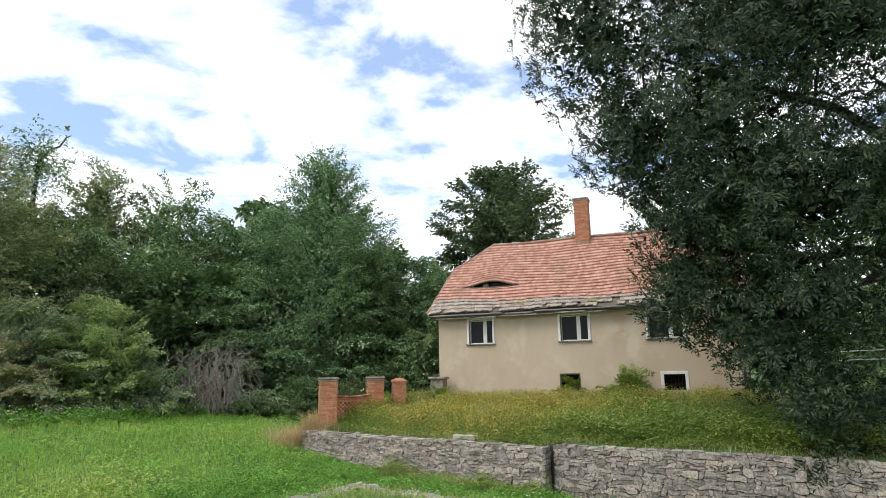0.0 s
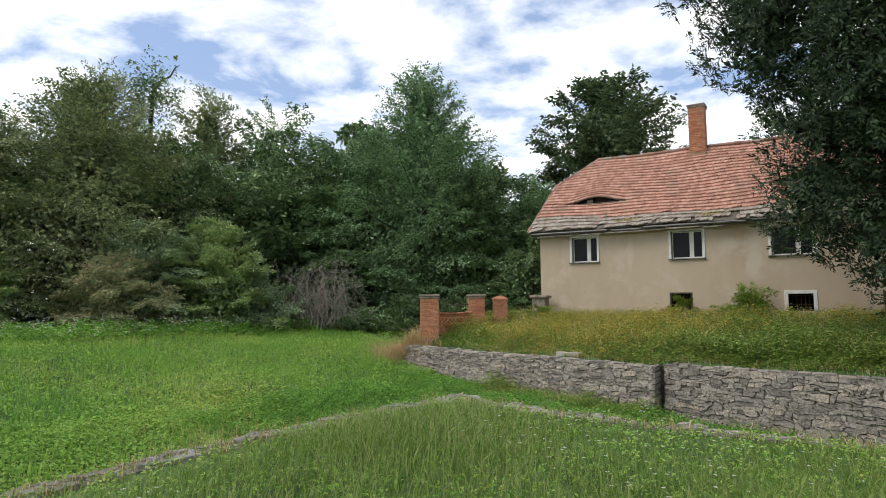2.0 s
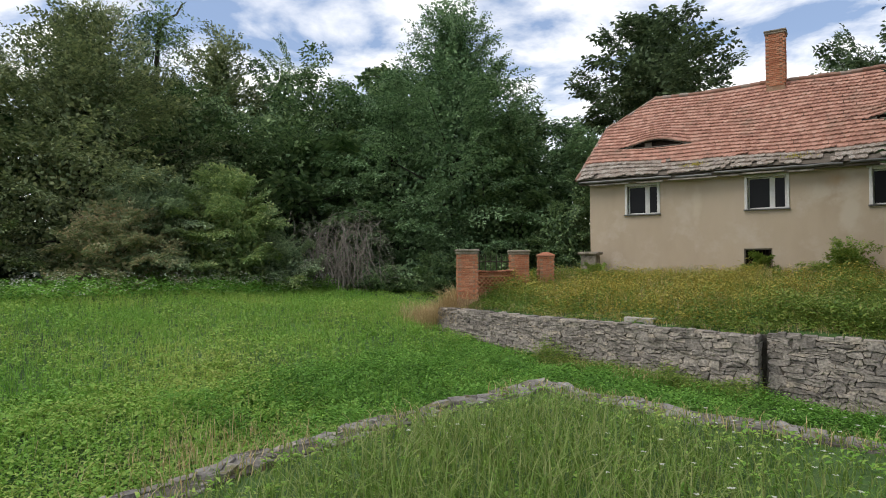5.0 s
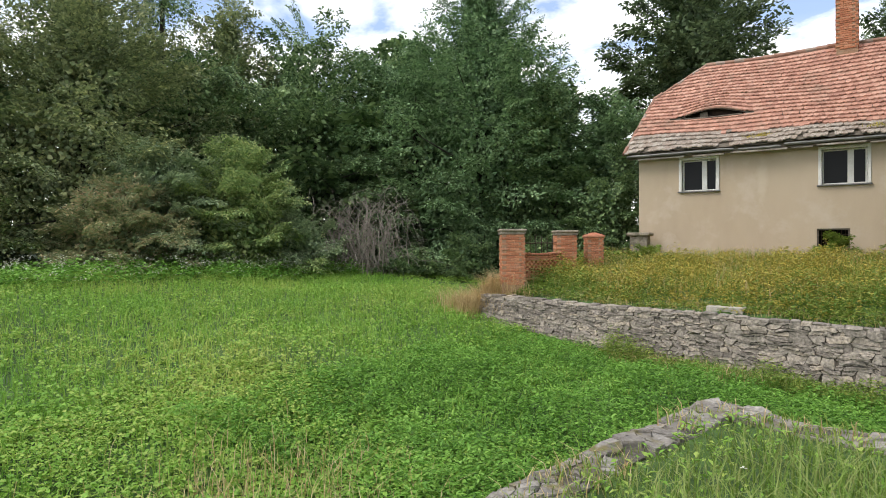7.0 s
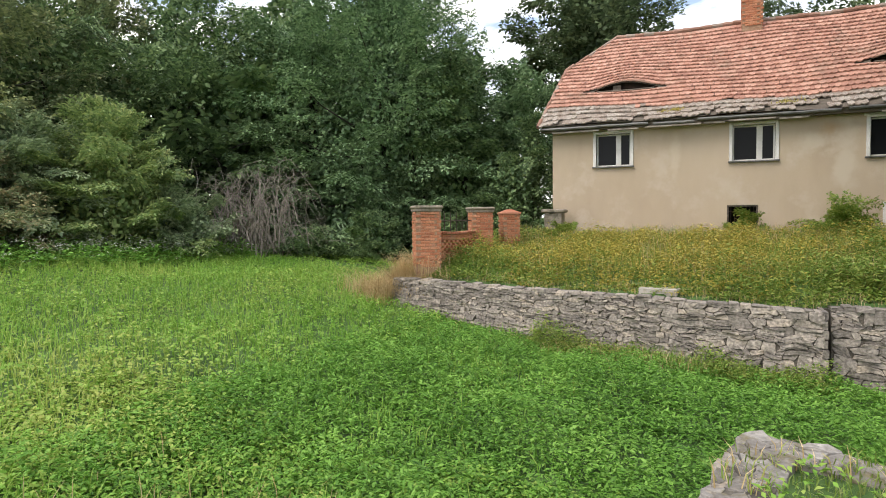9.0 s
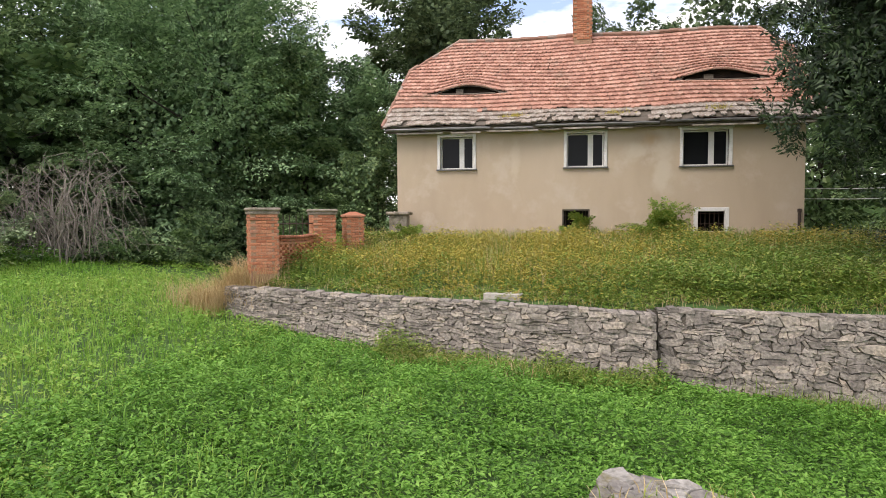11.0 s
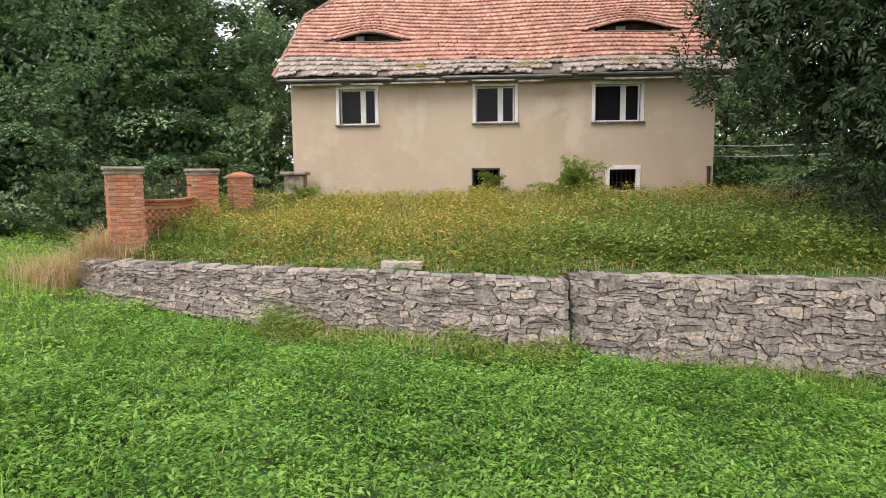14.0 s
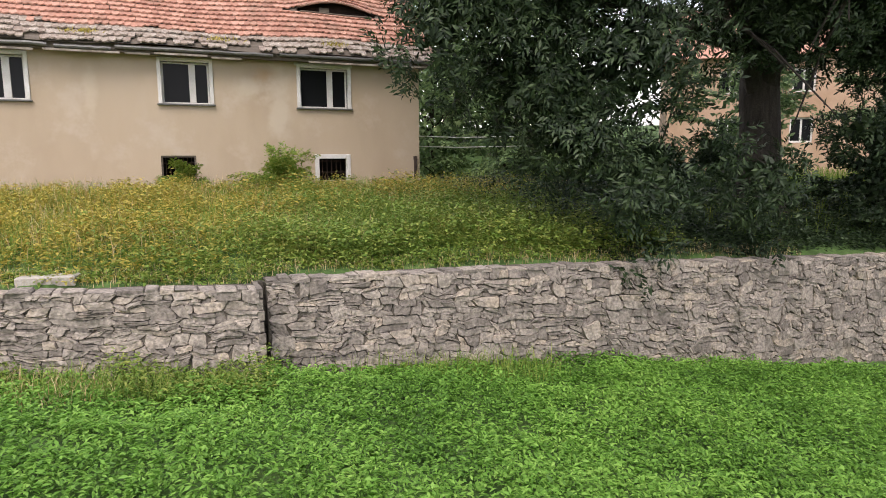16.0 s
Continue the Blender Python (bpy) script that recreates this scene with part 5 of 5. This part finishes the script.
# ---- far side of the yard ----
far = empty("far_farmhouse", "half hidden ochre farmhouse behind the trees", "house")
far.matrix_world = pose(28.0, 33.0, 2.4, 0, 0, -38)
fh = [(-3.2, -2.0, 1.2, 2.6), (0.6, 1.8, 1.2, 2.6), (-3.2, -2.0, 4.0, 5.3), (0.6, 1.8, 4.0, 5.3)]
pierced("wall", -6, 6, -1.0, 6.2, 0, 0.4, fh, M_FAR, far)
boxed("wall", M_FAR, far, (-6, 0.402, -1, -5.6, 8, 6.2), (5.6, 0.402, -1, 6, 8, 6.2), (-5.6, 7.6, -1, 5.6, 8, 6.2))
raw("roof", [(-6.4, -0.5, 6.0), (6.4, -0.5, 6.0), (6.4, 4, 9.6), (-6.4, 4, 9.6), (6.4, 8.5, 6.0), (-6.4, 8.5, 6.0)], [(0, 1, 2, 3), (3, 2, 4, 5), (1, 4, 2), (0, 3, 5)], M_TILE, far, "red tiled saddle roof")
# Black sheet behind the windows, standing for unlit rooms.
boxed("room_dark_sheet", M_DARK, far, (-5.5, 1.2, -0.9, 5.5, 1.3, 6.0))
for x0, x1, z0, z1 in fh:
    w = new("window"); w.parent = far
    boxed("window_frame", M_WHITE, w, (x0, 0.1, z0, x0 + 0.1, 0.18, z1), (x1 - 0.1, 0.1, z0, x1, 0.18, z1), (x0 + 0.1, 0.1, z1 - 0.1, x1 - 0.1, 0.18, z1), (x0 + 0.1, 0.1, z0, x1 - 0.1, 0.18, z0 + 0.1), ((x0 + x1) / 2 - 0.05, 0.1, z0 + 0.1, (x0 + x1) / 2 + 0.05, 0.18, z1 - 0.1))
    boxed("pane", M_GLASS, w, (x0 + 0.1, 0.13, z0 + 0.1, x1 - 0.1, 0.136, z1 - 0.1))
v, f = [], []
for k in range(2):
    tube(v, f, [(3.6 + 2.2 * i, 27.5, 3.55 - 0.35 * k - 0.05 * math.sin(i * 1.57)) for i in range(5)], [0.018] * 5, 5)
wire = raw("clothes_line", v, f, M_WHITE)
for x in (3.7, 12.4):
    pv, pf = [], []
    tube(pv, pf, [(x, 27.5, 1.4), (x, 27.5, 3.65)], [0.04, 0.035], 7)
    raw("line_post", pv, pf, M_WOOD, wire)
tagged(wire, "two sagging pale lines on wooden posts", "clothes line")


# ---- stone walls in place ----
stone_wall("retaining_wall_west", WALL_L, field_base, 0.26, "grey rubble stone retaining wall with ragged top", (-5.4, -2.4))
stone_wall("retaining_wall_east", WALL_R, field_base, 0.20, "grey rubble stone retaining wall set back in shade", (-2.3, 0.7))
# Dark block added behind the gap to imitate its shadow.
slot = boxed("slot_shade_block", M_JOINT, None, (-2.46, 16.42, -0.8, -2.2, 16.6, 0.80))
tagged(slot, "dark block standing for the shade where the two walls meet", "wall", kind="structure")
# the end face of the proud west wall
v, f = [], []
rng = np.random.default_rng(15)
zb = field_base(-2.45)
for k in range(9):
    z0, z1 = zb + (0.86 - zb) * k / 9, zb + (0.86 - zb) * (k + 0.92) / 9
    y0 = 15.70 - 0.26 * (1 - (k + 0.5) / 9) - 0.03
    w = rng.uniform(0.24, 0.36)
    for a, b in ((y0, y0 + w), (y0 + w + 0.015, 16.35)):
        i = len(v); o = rng.uniform(0.02, 0.05)
        v += [(-2.5, a, z0), (-2.5, b, z0), (-2.5, b, z1), (-2.5, a, z1), (-2.45 + o, a + 0.01, z0 + 0.01), (-2.45 + o, b - 0.01, z0 + 0.01), (-2.45 + o, b - 0.01, z1 - 0.01), (-2.45 + o, a + 0.01, z1 - 0.01)]
        f += [tuple(i + q for q in t) for t in ((0, 1, 5, 4), (1, 2, 6, 5), (2, 3, 7, 6), (3, 0, 4, 7), (4, 5, 6, 7))]
tagged(raw("wall_end_stones", v, f, M_STONES), "stones at the projecting end of the wall", "wall", kind="structure")


def terrace_edge(name, poly, z_drop, inward, label):
    """Flat irregular coping stones along the terrace's edge, over a low wall."""
    rng = np.random.default_rng(len(name))
    pts = np.array([(*p, 0) for p in poly], float)
    run = np.concatenate([[0], np.cumsum(np.hypot(np.diff(pts[:, 0]), np.diff(pts[:, 1])))])
    total = min(run[-1], 14.0)

    def at(u):
        x, y = np.interp(u, run, pts[:, 0]), np.interp(u, run, pts[:, 1])
        x2, y2 = np.interp(u + 0.05, run, pts[:, 0]), np.interp(u + 0.05, run, pts[:, 1])
        if u + 0.05 > run[-1]:
            x2, y2 = x + (x - np.interp(u - 0.05, run, pts[:, 0])), y + (y - np.interp(u - 0.05, run, pts[:, 1]))
        d = np.array([x2 - x, y2 - y]); d = d / np.linalg.norm(d)
        return np.array([x, y]), np.array([-d[1], d[0]]) * inward

    v, f = [], []
    n = 50
    for i in range(n + 1):
        u = total * i / n
        p, inn = at(u)
        z = float(terrace_z(*(p + inn * 0.3)))
        for o, zz in ((0.03, field_base(p[0]) - 0.3), (0.05, z - 0.012), (0.31, z - 0.012), (0.31, field_base(p[0]) - 0.3)):
            v.append((*(p + inn * o), zz))
    for i in range(n):
        a, b = 4 * i, 4 * i + 4
        f += [(a, b, b + 1, a + 1), (a + 1, b + 1, b + 2, a + 2), (a + 2, b + 2, b + 3, a + 3)]
    wall = raw(name, v, f, M_JOINT)
    tagged(wall, label, "wall", kind="structure")

    def top(u, w, o):
        p, inn = at(min(max(u, 0), total - 0.06))
        q = p + inn * w
        return (*q, float(terrace_z(*(p + inn * 0.3))) + o - 0.05 * w + 0.02 * math.sin(u * 5))

    for cell in rubble(total, 0.34, 0.20, 0.085, rng, stretch=1.35):
        if cell[:, 0].min() > 1.5 and rng.random() < 0.2:
            continue
        sv, sf = stone_mesh(cell, top, rng, gap=0.005, depth=0.022)
        raw("stone", sv, sf, M_KERB, wall)
    rv, rf = [], []

    def side(u, w, o):
        p, inn = at(min(max(u, 0), total - 0.06))
        q = p - inn * (o - 0.03)
        z1 = float(terrace_z(*(p + inn * 0.3)))
        return (*q, z1 - 1.4 + w)

    for cell in courses(total, 1.4, 0.14, rng):
        sv, sf = stone_mesh(cell, side, rng)
        k = len(rv); rv += sv; rf += [tuple(i + k for i in q) for q in sf]
    tagged(raw("stones", rv, rf, M_STONES, wall), kind="stuff")


terrace_edge("terrace_wall_west", EDGE_W, 1.2, 1, "low stone terrace edge with flat broken coping stones")
terrace_edge("terrace_wall_north", EDGE_E, 1.2, -1, "low stone terrace edge overgrown with grass")


# ---- meadow, weeds and grass ----
def scatter(n, x0, x1, y0, y1, keep):
    x, y = RNG.uniform(x0, x1, n), RNG.uniform(y0, y1, n)
    k = keep(x, y)
    return x[k], y[k]


def on_field(x, y):
    dy = y - wall_y(x)
    yard = (dy > -0.12) & (x > -12.3 + 0.0 * x - 0.12 * np.maximum(0, y - 18))
    return (terrace_in(x, y) < -0.06) & ~yard


def wave(x, y, a, b, c):
    return np.sin(x * a + y * b + c) * np.cos(y * a * 0.8 - x * b * 0.7 + 2 * c)


def weeds(name, x, y, per, tall, size, mat, label, narrow=0.6, low=0.35):
    """Leafy plants: per leaves each, spread over its height."""
    n = len(x)
    h = np.broadcast_to(tall, n) * RNG.uniform(0.4, 1.25, n)
    a = RNG.uniform(0, 2 * np.pi, (n, per))
    k = RNG.uniform(low, 1.0, (n, per))
    r = 0.05 + 0.5 * size * (1.2 - k)
    base = np.stack([x, y, ground(x, y)], 1)[:, None, :]
    p = base + np.stack([np.cos(a) * r, np.sin(a) * r, h[:, None] * k], -1)
    d = np.stack([np.cos(a), np.sin(a), RNG.normal(0.05, 0.3, a.shape)], -1)
    up = np.array([0, 0, 1.0]) + RNG.normal(0, 0.3, d.shape)
    L = size * RNG.uniform(0.6, 1.3, n * per)
    ob = leaves(name, p.reshape(-1, 3), d.reshape(-1, 3), up.reshape(-1, 3), L, L * narrow, mat)
    return tagged(ob, label, "vegetation", kind="stuff")


x, y = scatter(20000, -10.5, 9.5, 6.8, 17.2, lambda x, y: on_field(x, y))
weeds("nettle_carpet", x, y, 15, (0.27 + 0.12 * wave(x, y, 1.5, 0.9, 1.0) + 0.06 * wave(x, y, 4.0, 3.0, 0.0)) * np.clip((wall_y(x) - y) / 1.2, 0.6, 1), 0.078, L_NETTLE, "dense low carpet of bright green nettle weeds", narrow=0.38, low=0.25)
x, y = scatter(11000, -12, -4.4, -3, 9.5, on_field)
weeds("meadow_weeds", x, y, 10, 0.19 + 0.10 * wave(x, y, 1.4, 0.8, 2.0), 0.062, L_MEADOW, "leafy green and yellowish meadow weeds")
x, y = scatter(15000, -28, -10, -6, 24, on_field)
weeds("meadow_weeds", x, y, 9, 0.20 + 0.12 * wave(x, y, 0.9, 0.5, 0.5), 0.078, L_MEADOW, "leafy green and yellowish meadow weeds")
x, y = scatter(70000, -27, -5.5, -4, 21, lambda x, y: on_field(x, y) & (RNG.random(len(x)) < np.clip((-x - 4) / 8, 0.15, 1)))
p = np.stack([x, y, ground(x, y)], 1)
tagged(blades("meadow_grass", p, RNG.uniform(0.14, 0.36, len(x)) + 0.06 * wave(x, y, 1.2, 0.8, 0.1), 0.014, RNG.uniform(0.2, 0.8, len(x)), L_MEADOW), "short meadow grass blades", "grass", kind="stuff")
x, y = scatter(2600, -26, -16, 8, 21, lambda x, y: abs((x + 20.8) - 0.10 * (y - 15)) < 1.4)
weeds("white_flowering_weeds", x, y, 12, 0.55, 0.12, L_NETTLE, "taller weeds along the far meadow edge")
weeds("weed_blossom", x[::2], y[::2], 7, 0.64, 0.06, L_FLOWER, "whitish blossom on the tall weeds", low=0.85)
# tufts at the foot of the wall
x, y = scatter(9000, -8.2, 2.5, 13.2, 16.3, lambda x, y: on_field(x, y) & (wall_y(x) - y < 0.9 + 0.5 * np.sin(x * 1.1)) & (np.sin(x * 1.3 + 1) + RNG.normal(0, 0.5, len(x)) > -0.3))
p = np.stack([x, y, ground(x, y)], 1)
tagged(blades("wall_foot_grass", p, RNG.uniform(0.2, 0.5, len(x)), 0.010, RNG.uniform(0.2, 0.7, len(x)), L_YARD), "tufts of grass at the wall foot", "grass", kind="stuff")

x, y = RNG.normal(-5.8, 1.3, 700), RNG.normal(0, 0.45, 700)
y = wall_y(x) - 0.75 + y
k = on_field(x, y)
p = np.stack([x[k], y[k], ground(x[k], y[k])], 1)
tagged(blades("dry_wall_foot_grass", p, RNG.uniform(0.12, 0.42, len(p)), 0.010, RNG.uniform(0.3, 0.9, len(p)), L_DRY), "dry brownish grass at the wall foot", "grass", kind="stuff")
x, y = RNG.normal(-7.4, 0.8, 700), RNG.normal(6.2, 0.9, 700)
k = on_field(x, y)
p = np.stack([x[k], y[k], ground(x[k], y[k])], 1)
tagged(blades("dead_weed_stalks", p, RNG.uniform(0.2, 0.5, len(p)), 0.009, RNG.uniform(0.1, 0.8, len(p)), L_DRY), "brown dead stalks in the meadow", "grass", kind="stuff")

x, y = scatter(3400, -9.5, -2.3, 14.0, 17.2, lambda x, y: on_field(x, y) & (wall_y(x) - y < 1.25) & (np.sin(x * 1.7 + 0.6) + 0.5 * np.sin(x * 4.1) > -0.15))
weeds("wall_foot_weeds", x, y, 14, 0.42 + 0.18 * np.sin(x * 2.3), 0.075, L_YARD, "ragged weeds growing at the wall foot", narrow=0.35, low=0.1)

# terrace grass
on_terrace = lambda x, y: terrace_in(x, y) > 0.14 + 0.16 * np.sin(3 * x + 2 * y)
x, y = scatter(62000, -4.6, 9, -2.5, 7.4, lambda x, y: on_terrace(x, y))
p = np.stack([x, y, terrace_z(x, y) - 0.03], 1)
tall = np.clip(0.20 + 0.13 * wave(x, y, 0.8, 0.6, 1.2), 0.08, 0.4) * 1.2 * np.clip(terrace_in(x, y) / 1.2, 0.35, 1) * RNG.uniform(0.6, 1.4, len(x))
tagged(blades("long_terrace_grass", p, tall, 0.008, RNG.uniform(0.3, 1.0, len(x)), L_BLADE), "long pale green leaning grass", "grass", kind="stuff")
x, y = scatter(4500, -4.6, 8, -1.5, 7.4, lambda x, y: terrace_in(x, y) > 0.3)
p0 = terrace_z(x, y)
a = RNG.uniform(0, 6.28, (len(x), 6))
p = np.stack([x[:, None] + 0.04 * np.cos(a), y[:, None] + 0.04 * np.sin(a), p0[:, None] + RNG.uniform(0, 0.07, a.shape)], -1).reshape(-1, 3)
d = np.stack([np.cos(a), np.sin(a), 0.3 + 0 * a], -1).reshape(-1, 3)
tagged(leaves("terrace_herbs", p, d, np.array([0, 0, 1.0]) + RNG.normal(0, 0.3, d.shape), RNG.uniform(0.03, 0.075, len(p)), 0.025, L_MEADOW), "low herbs between the terrace grass", "vegetation", kind="stuff")
x, y = scatter(60000, -5.0, 9, -2.5, 8.0, lambda x, y: (terrace_in(x, y) > 0.03) & (terrace_in(x, y) < 0.48) & (wave(x, y, 2.1, 1.4, 0.7) + 0.5 * wave(x, y, 6.0, 5.0, 0.2) > -0.1 - 0.8 * (np.hypot(x + 3.95, y - 7.85) > 2.0)) & (np.hypot(x + 3.95, y - 7.85) > 0.35))
p = np.stack([x, y, terrace_z(x, y) - 0.02], 1)
k = RNG.random(len(x)) < 0.4
tagged(blades("coping_dry_grass", p[k], RNG.uniform(0.05, 0.20, k.sum()), 0.008, RNG.uniform(0.3, 1.0, k.sum()), L_DRY), "short dry grass grown over the coping", "grass", kind="stuff")
tagged(blades("coping_grass", p[~k], RNG.uniform(0.05, 0.17, (~k).sum()), 0.009, RNG.uniform(0.3, 1.0, (~k).sum()), L_YARD), "short green grass grown over the coping", "grass", kind="stuff")
x, y = scatter(900, -3.5, 8, 0.5, 7.0, lambda x, y: on_terrace(x, y) & (wave(x, y, 0.6, 0.9, 0.3) > 0.0))
a = RNG.uniform(0, 6.28, (len(x), 6))
fz = terrace_z(x, y) + RNG.uniform(0.15, 0.3, len(x))
p = np.stack([x[:, None] + 0 * a, y[:, None] + 0 * a, fz[:, None] + 0 * a], -1).reshape(-1, 3)
d = np.stack([np.cos(a), np.sin(a), 0.15 + 0 * a], -1).reshape(-1, 3)
tagged(leaves("white_flowers", p, d, np.array([0, 0, 1.0]) + 0 * d, 0.022, 0.012, L_FLOWER), "scattered small white meadow flowers", "flowers", kind="stuff")

# yard weeds
in_yard = lambda x, y: (y - wall_y(x) > 0.55) & (y < 25.3) & (x > -11.9 - 0.12 * (y - 18))
x, y = scatter(21000, -12.6, 14, 15, 25.3, in_yard)
edge = y - wall_y(x)
front = np.clip((edge - 0.3) / 1.5, 0.2, 1) * np.clip((26.6 - y) / 3.0, 0.45, 1) * (0.9 + 0.4 * wave(x, y, 1.3, 0.9, 0.2) + 0.35 * wave(x, y, 3.1, 2.2, 1.0))
gold = (wave(x, y, 0.35, 0.2, 0.4) * 0.9 + RNG.normal(0, 0.35, len(x)) + np.clip((edge - 2.6) * 0.5, -1.2, 0.6) - np.clip((x + 0.5) * 0.24, 0, 3) * (edge < 5.5)) > 0
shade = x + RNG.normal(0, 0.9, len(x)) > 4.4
# The ash's shade on these weeds is painted in by the darker leaf material.
weeds("shade_undergrowth", x[shade], y[shade], 8, (0.55 * front)[shade], 0.11, L_ASH, "undergrowth below the ash, its shade put into dark leaf colour", narrow=0.45, low=0.1)
x, y, edge, front, gold = x[~shade], y[~shade], edge[~shade], front[~shade], gold[~shade]
weeds("yard_weeds", x[~gold], y[~gold], 11, (0.52 * front)[~gold], 0.10, L_YARD, "tall green weeds in the neglected yard", narrow=0.42, low=0.15)
weeds("goldenrod_weeds", x[gold], y[gold], 11, (0.50 * front)[gold], 0.09, L_GOLD, "yellowing goldenrod and weeds before the house", narrow=0.4, low=0.15)
x, y = scatter(24000, -12.6, 6.5, 15, 25.3, in_yard)
p = np.stack([x, y, ground(x, y)], 1)
tagged(blades("yard_grass", p, RNG.uniform(0.2, 0.62, len(x)) * np.clip((y - wall_y(x) - 0.3) / 1.5, 0.2, 1), 0.012, RNG.uniform(0.2, 0.7, len(x)), L_YARD), "tall unmown grass in the yard", "grass", kind="stuff")
x, y = scatter(5500, -12.6, 12, 22.5, 27.0, lambda x, y: (y < 25.3) | (x > 3.8))
p = np.stack([x, y, ground(x, y)], 1)
tagged(blades("dry_yard_grass", p, RNG.uniform(0.25, 0.6, len(x)), 0.010, RNG.uniform(0.2, 0.6, len(x)), L_DRY), "dry straw coloured grass along the house", "grass", kind="stuff")
x, y = RNG.normal(-12.0, 0.5, 3400), RNG.normal(17.9, 0.45, 3400)
k = (wall_y(x) - y < 0.1) | (x < -11.8)
x, y = x[k], y[k]
p = np.stack([x, y, ground(x, y)], 1)
tagged(blades("dry_grass_tussock", p, RNG.uniform(0.25, 0.95, len(x)), 0.009, RNG.uniform(0.3, 1.2, len(x)), L_DRY), "dry straw coloured grass tussock below the pillar", "grass", kind="stuff")
x, y = scatter(9000, 8, 34, 17, 40, lambda x, y: x > 0)
p = np.stack([x, y, ground(x, y)], 1)
tagged(blades("far_yard_grass", p, RNG.uniform(0.3, 0.8, len(x)), 0.022, RNG.uniform(0.2, 0.7, len(x)), L_YARD), "rough grass on the far side of the yard", "grass", kind="stuff")
x, y = scatter(10000, -12, 9, 15.5, 18.6, lambda x, y: (y - wall_y(x) > 0.3) & (y - wall_y(x) < 1.1))
p = np.stack([x, y, ground(x, y)], 1)
tagged(blades("wall_top_grass", p, RNG.uniform(0.06, 0.22, len(x)), 0.008, RNG.uniform(0.3, 0.9, len(x)), L_DRY), "thin dry grass behind the wall top", "grass", kind="stuff")
x, y = scatter(2600, -11.8, 3, 17, 25.2, lambda x, y: in_yard(x, y) & (y - wall_y(x) > 1.2) & (wave(x, y, 0.9, 1.3, 0.8) > -0.2))
p = np.stack([x, y, ground(x, y)], 1)
tagged(blades("dry_seed_stalks", p, RNG.uniform(0.45, 0.78, len(x)), 0.008, RNG.uniform(0.1, 0.6, len(x)), L_DRY), "tall dry seed stalks among the weeds", "grass", kind="stuff")
x, y = scatter(5200, -9.5, 6, 16, 20.5, lambda x, y: (y - wall_y(x) > 0.8) & (y - wall_y(x) < 2.3 + 0.5 * np.sin(x)) & (wave(x, y, 0.7, 0.5, 2.2) + 0.12 * x > -0.15))
weeds("bramble_thicket", x, y, 11, 0.58 + 0.18 * wave(x, y, 1.9, 1.2, 0.3), 0.10, L_YARD, "dark green brambles and nettles behind the wall", narrow=0.5, low=0.2)
# moss and weeds rooted on the eaves
for xm in (-2.2, 0.9, -5.6):
    base = roof_at(xm, 0.35)
    n = 60
    p = base + RNG.normal(0, 1, (n, 3)) * np.array([0.2, 0.05, 0.02])
    d = np.stack([RNG.normal(0, 0.5, n), RNG.normal(-0.2, 0.4, n), RNG.uniform(0.4, 1, n)], 1)
    tagged(leaves("roof_weed", p, d, np.array([0, -1.0, 0.3]) + 0 * d, RNG.uniform(0.08, 0.22, n), 0.02, L_GOLD), "tuft of weeds growing on the eaves", "vegetation", kind="stuff")

# ---- single eave tiles, last ----
for v, f in eave_tiles:
    raw("tile", v, f, M_EAVE, roof)
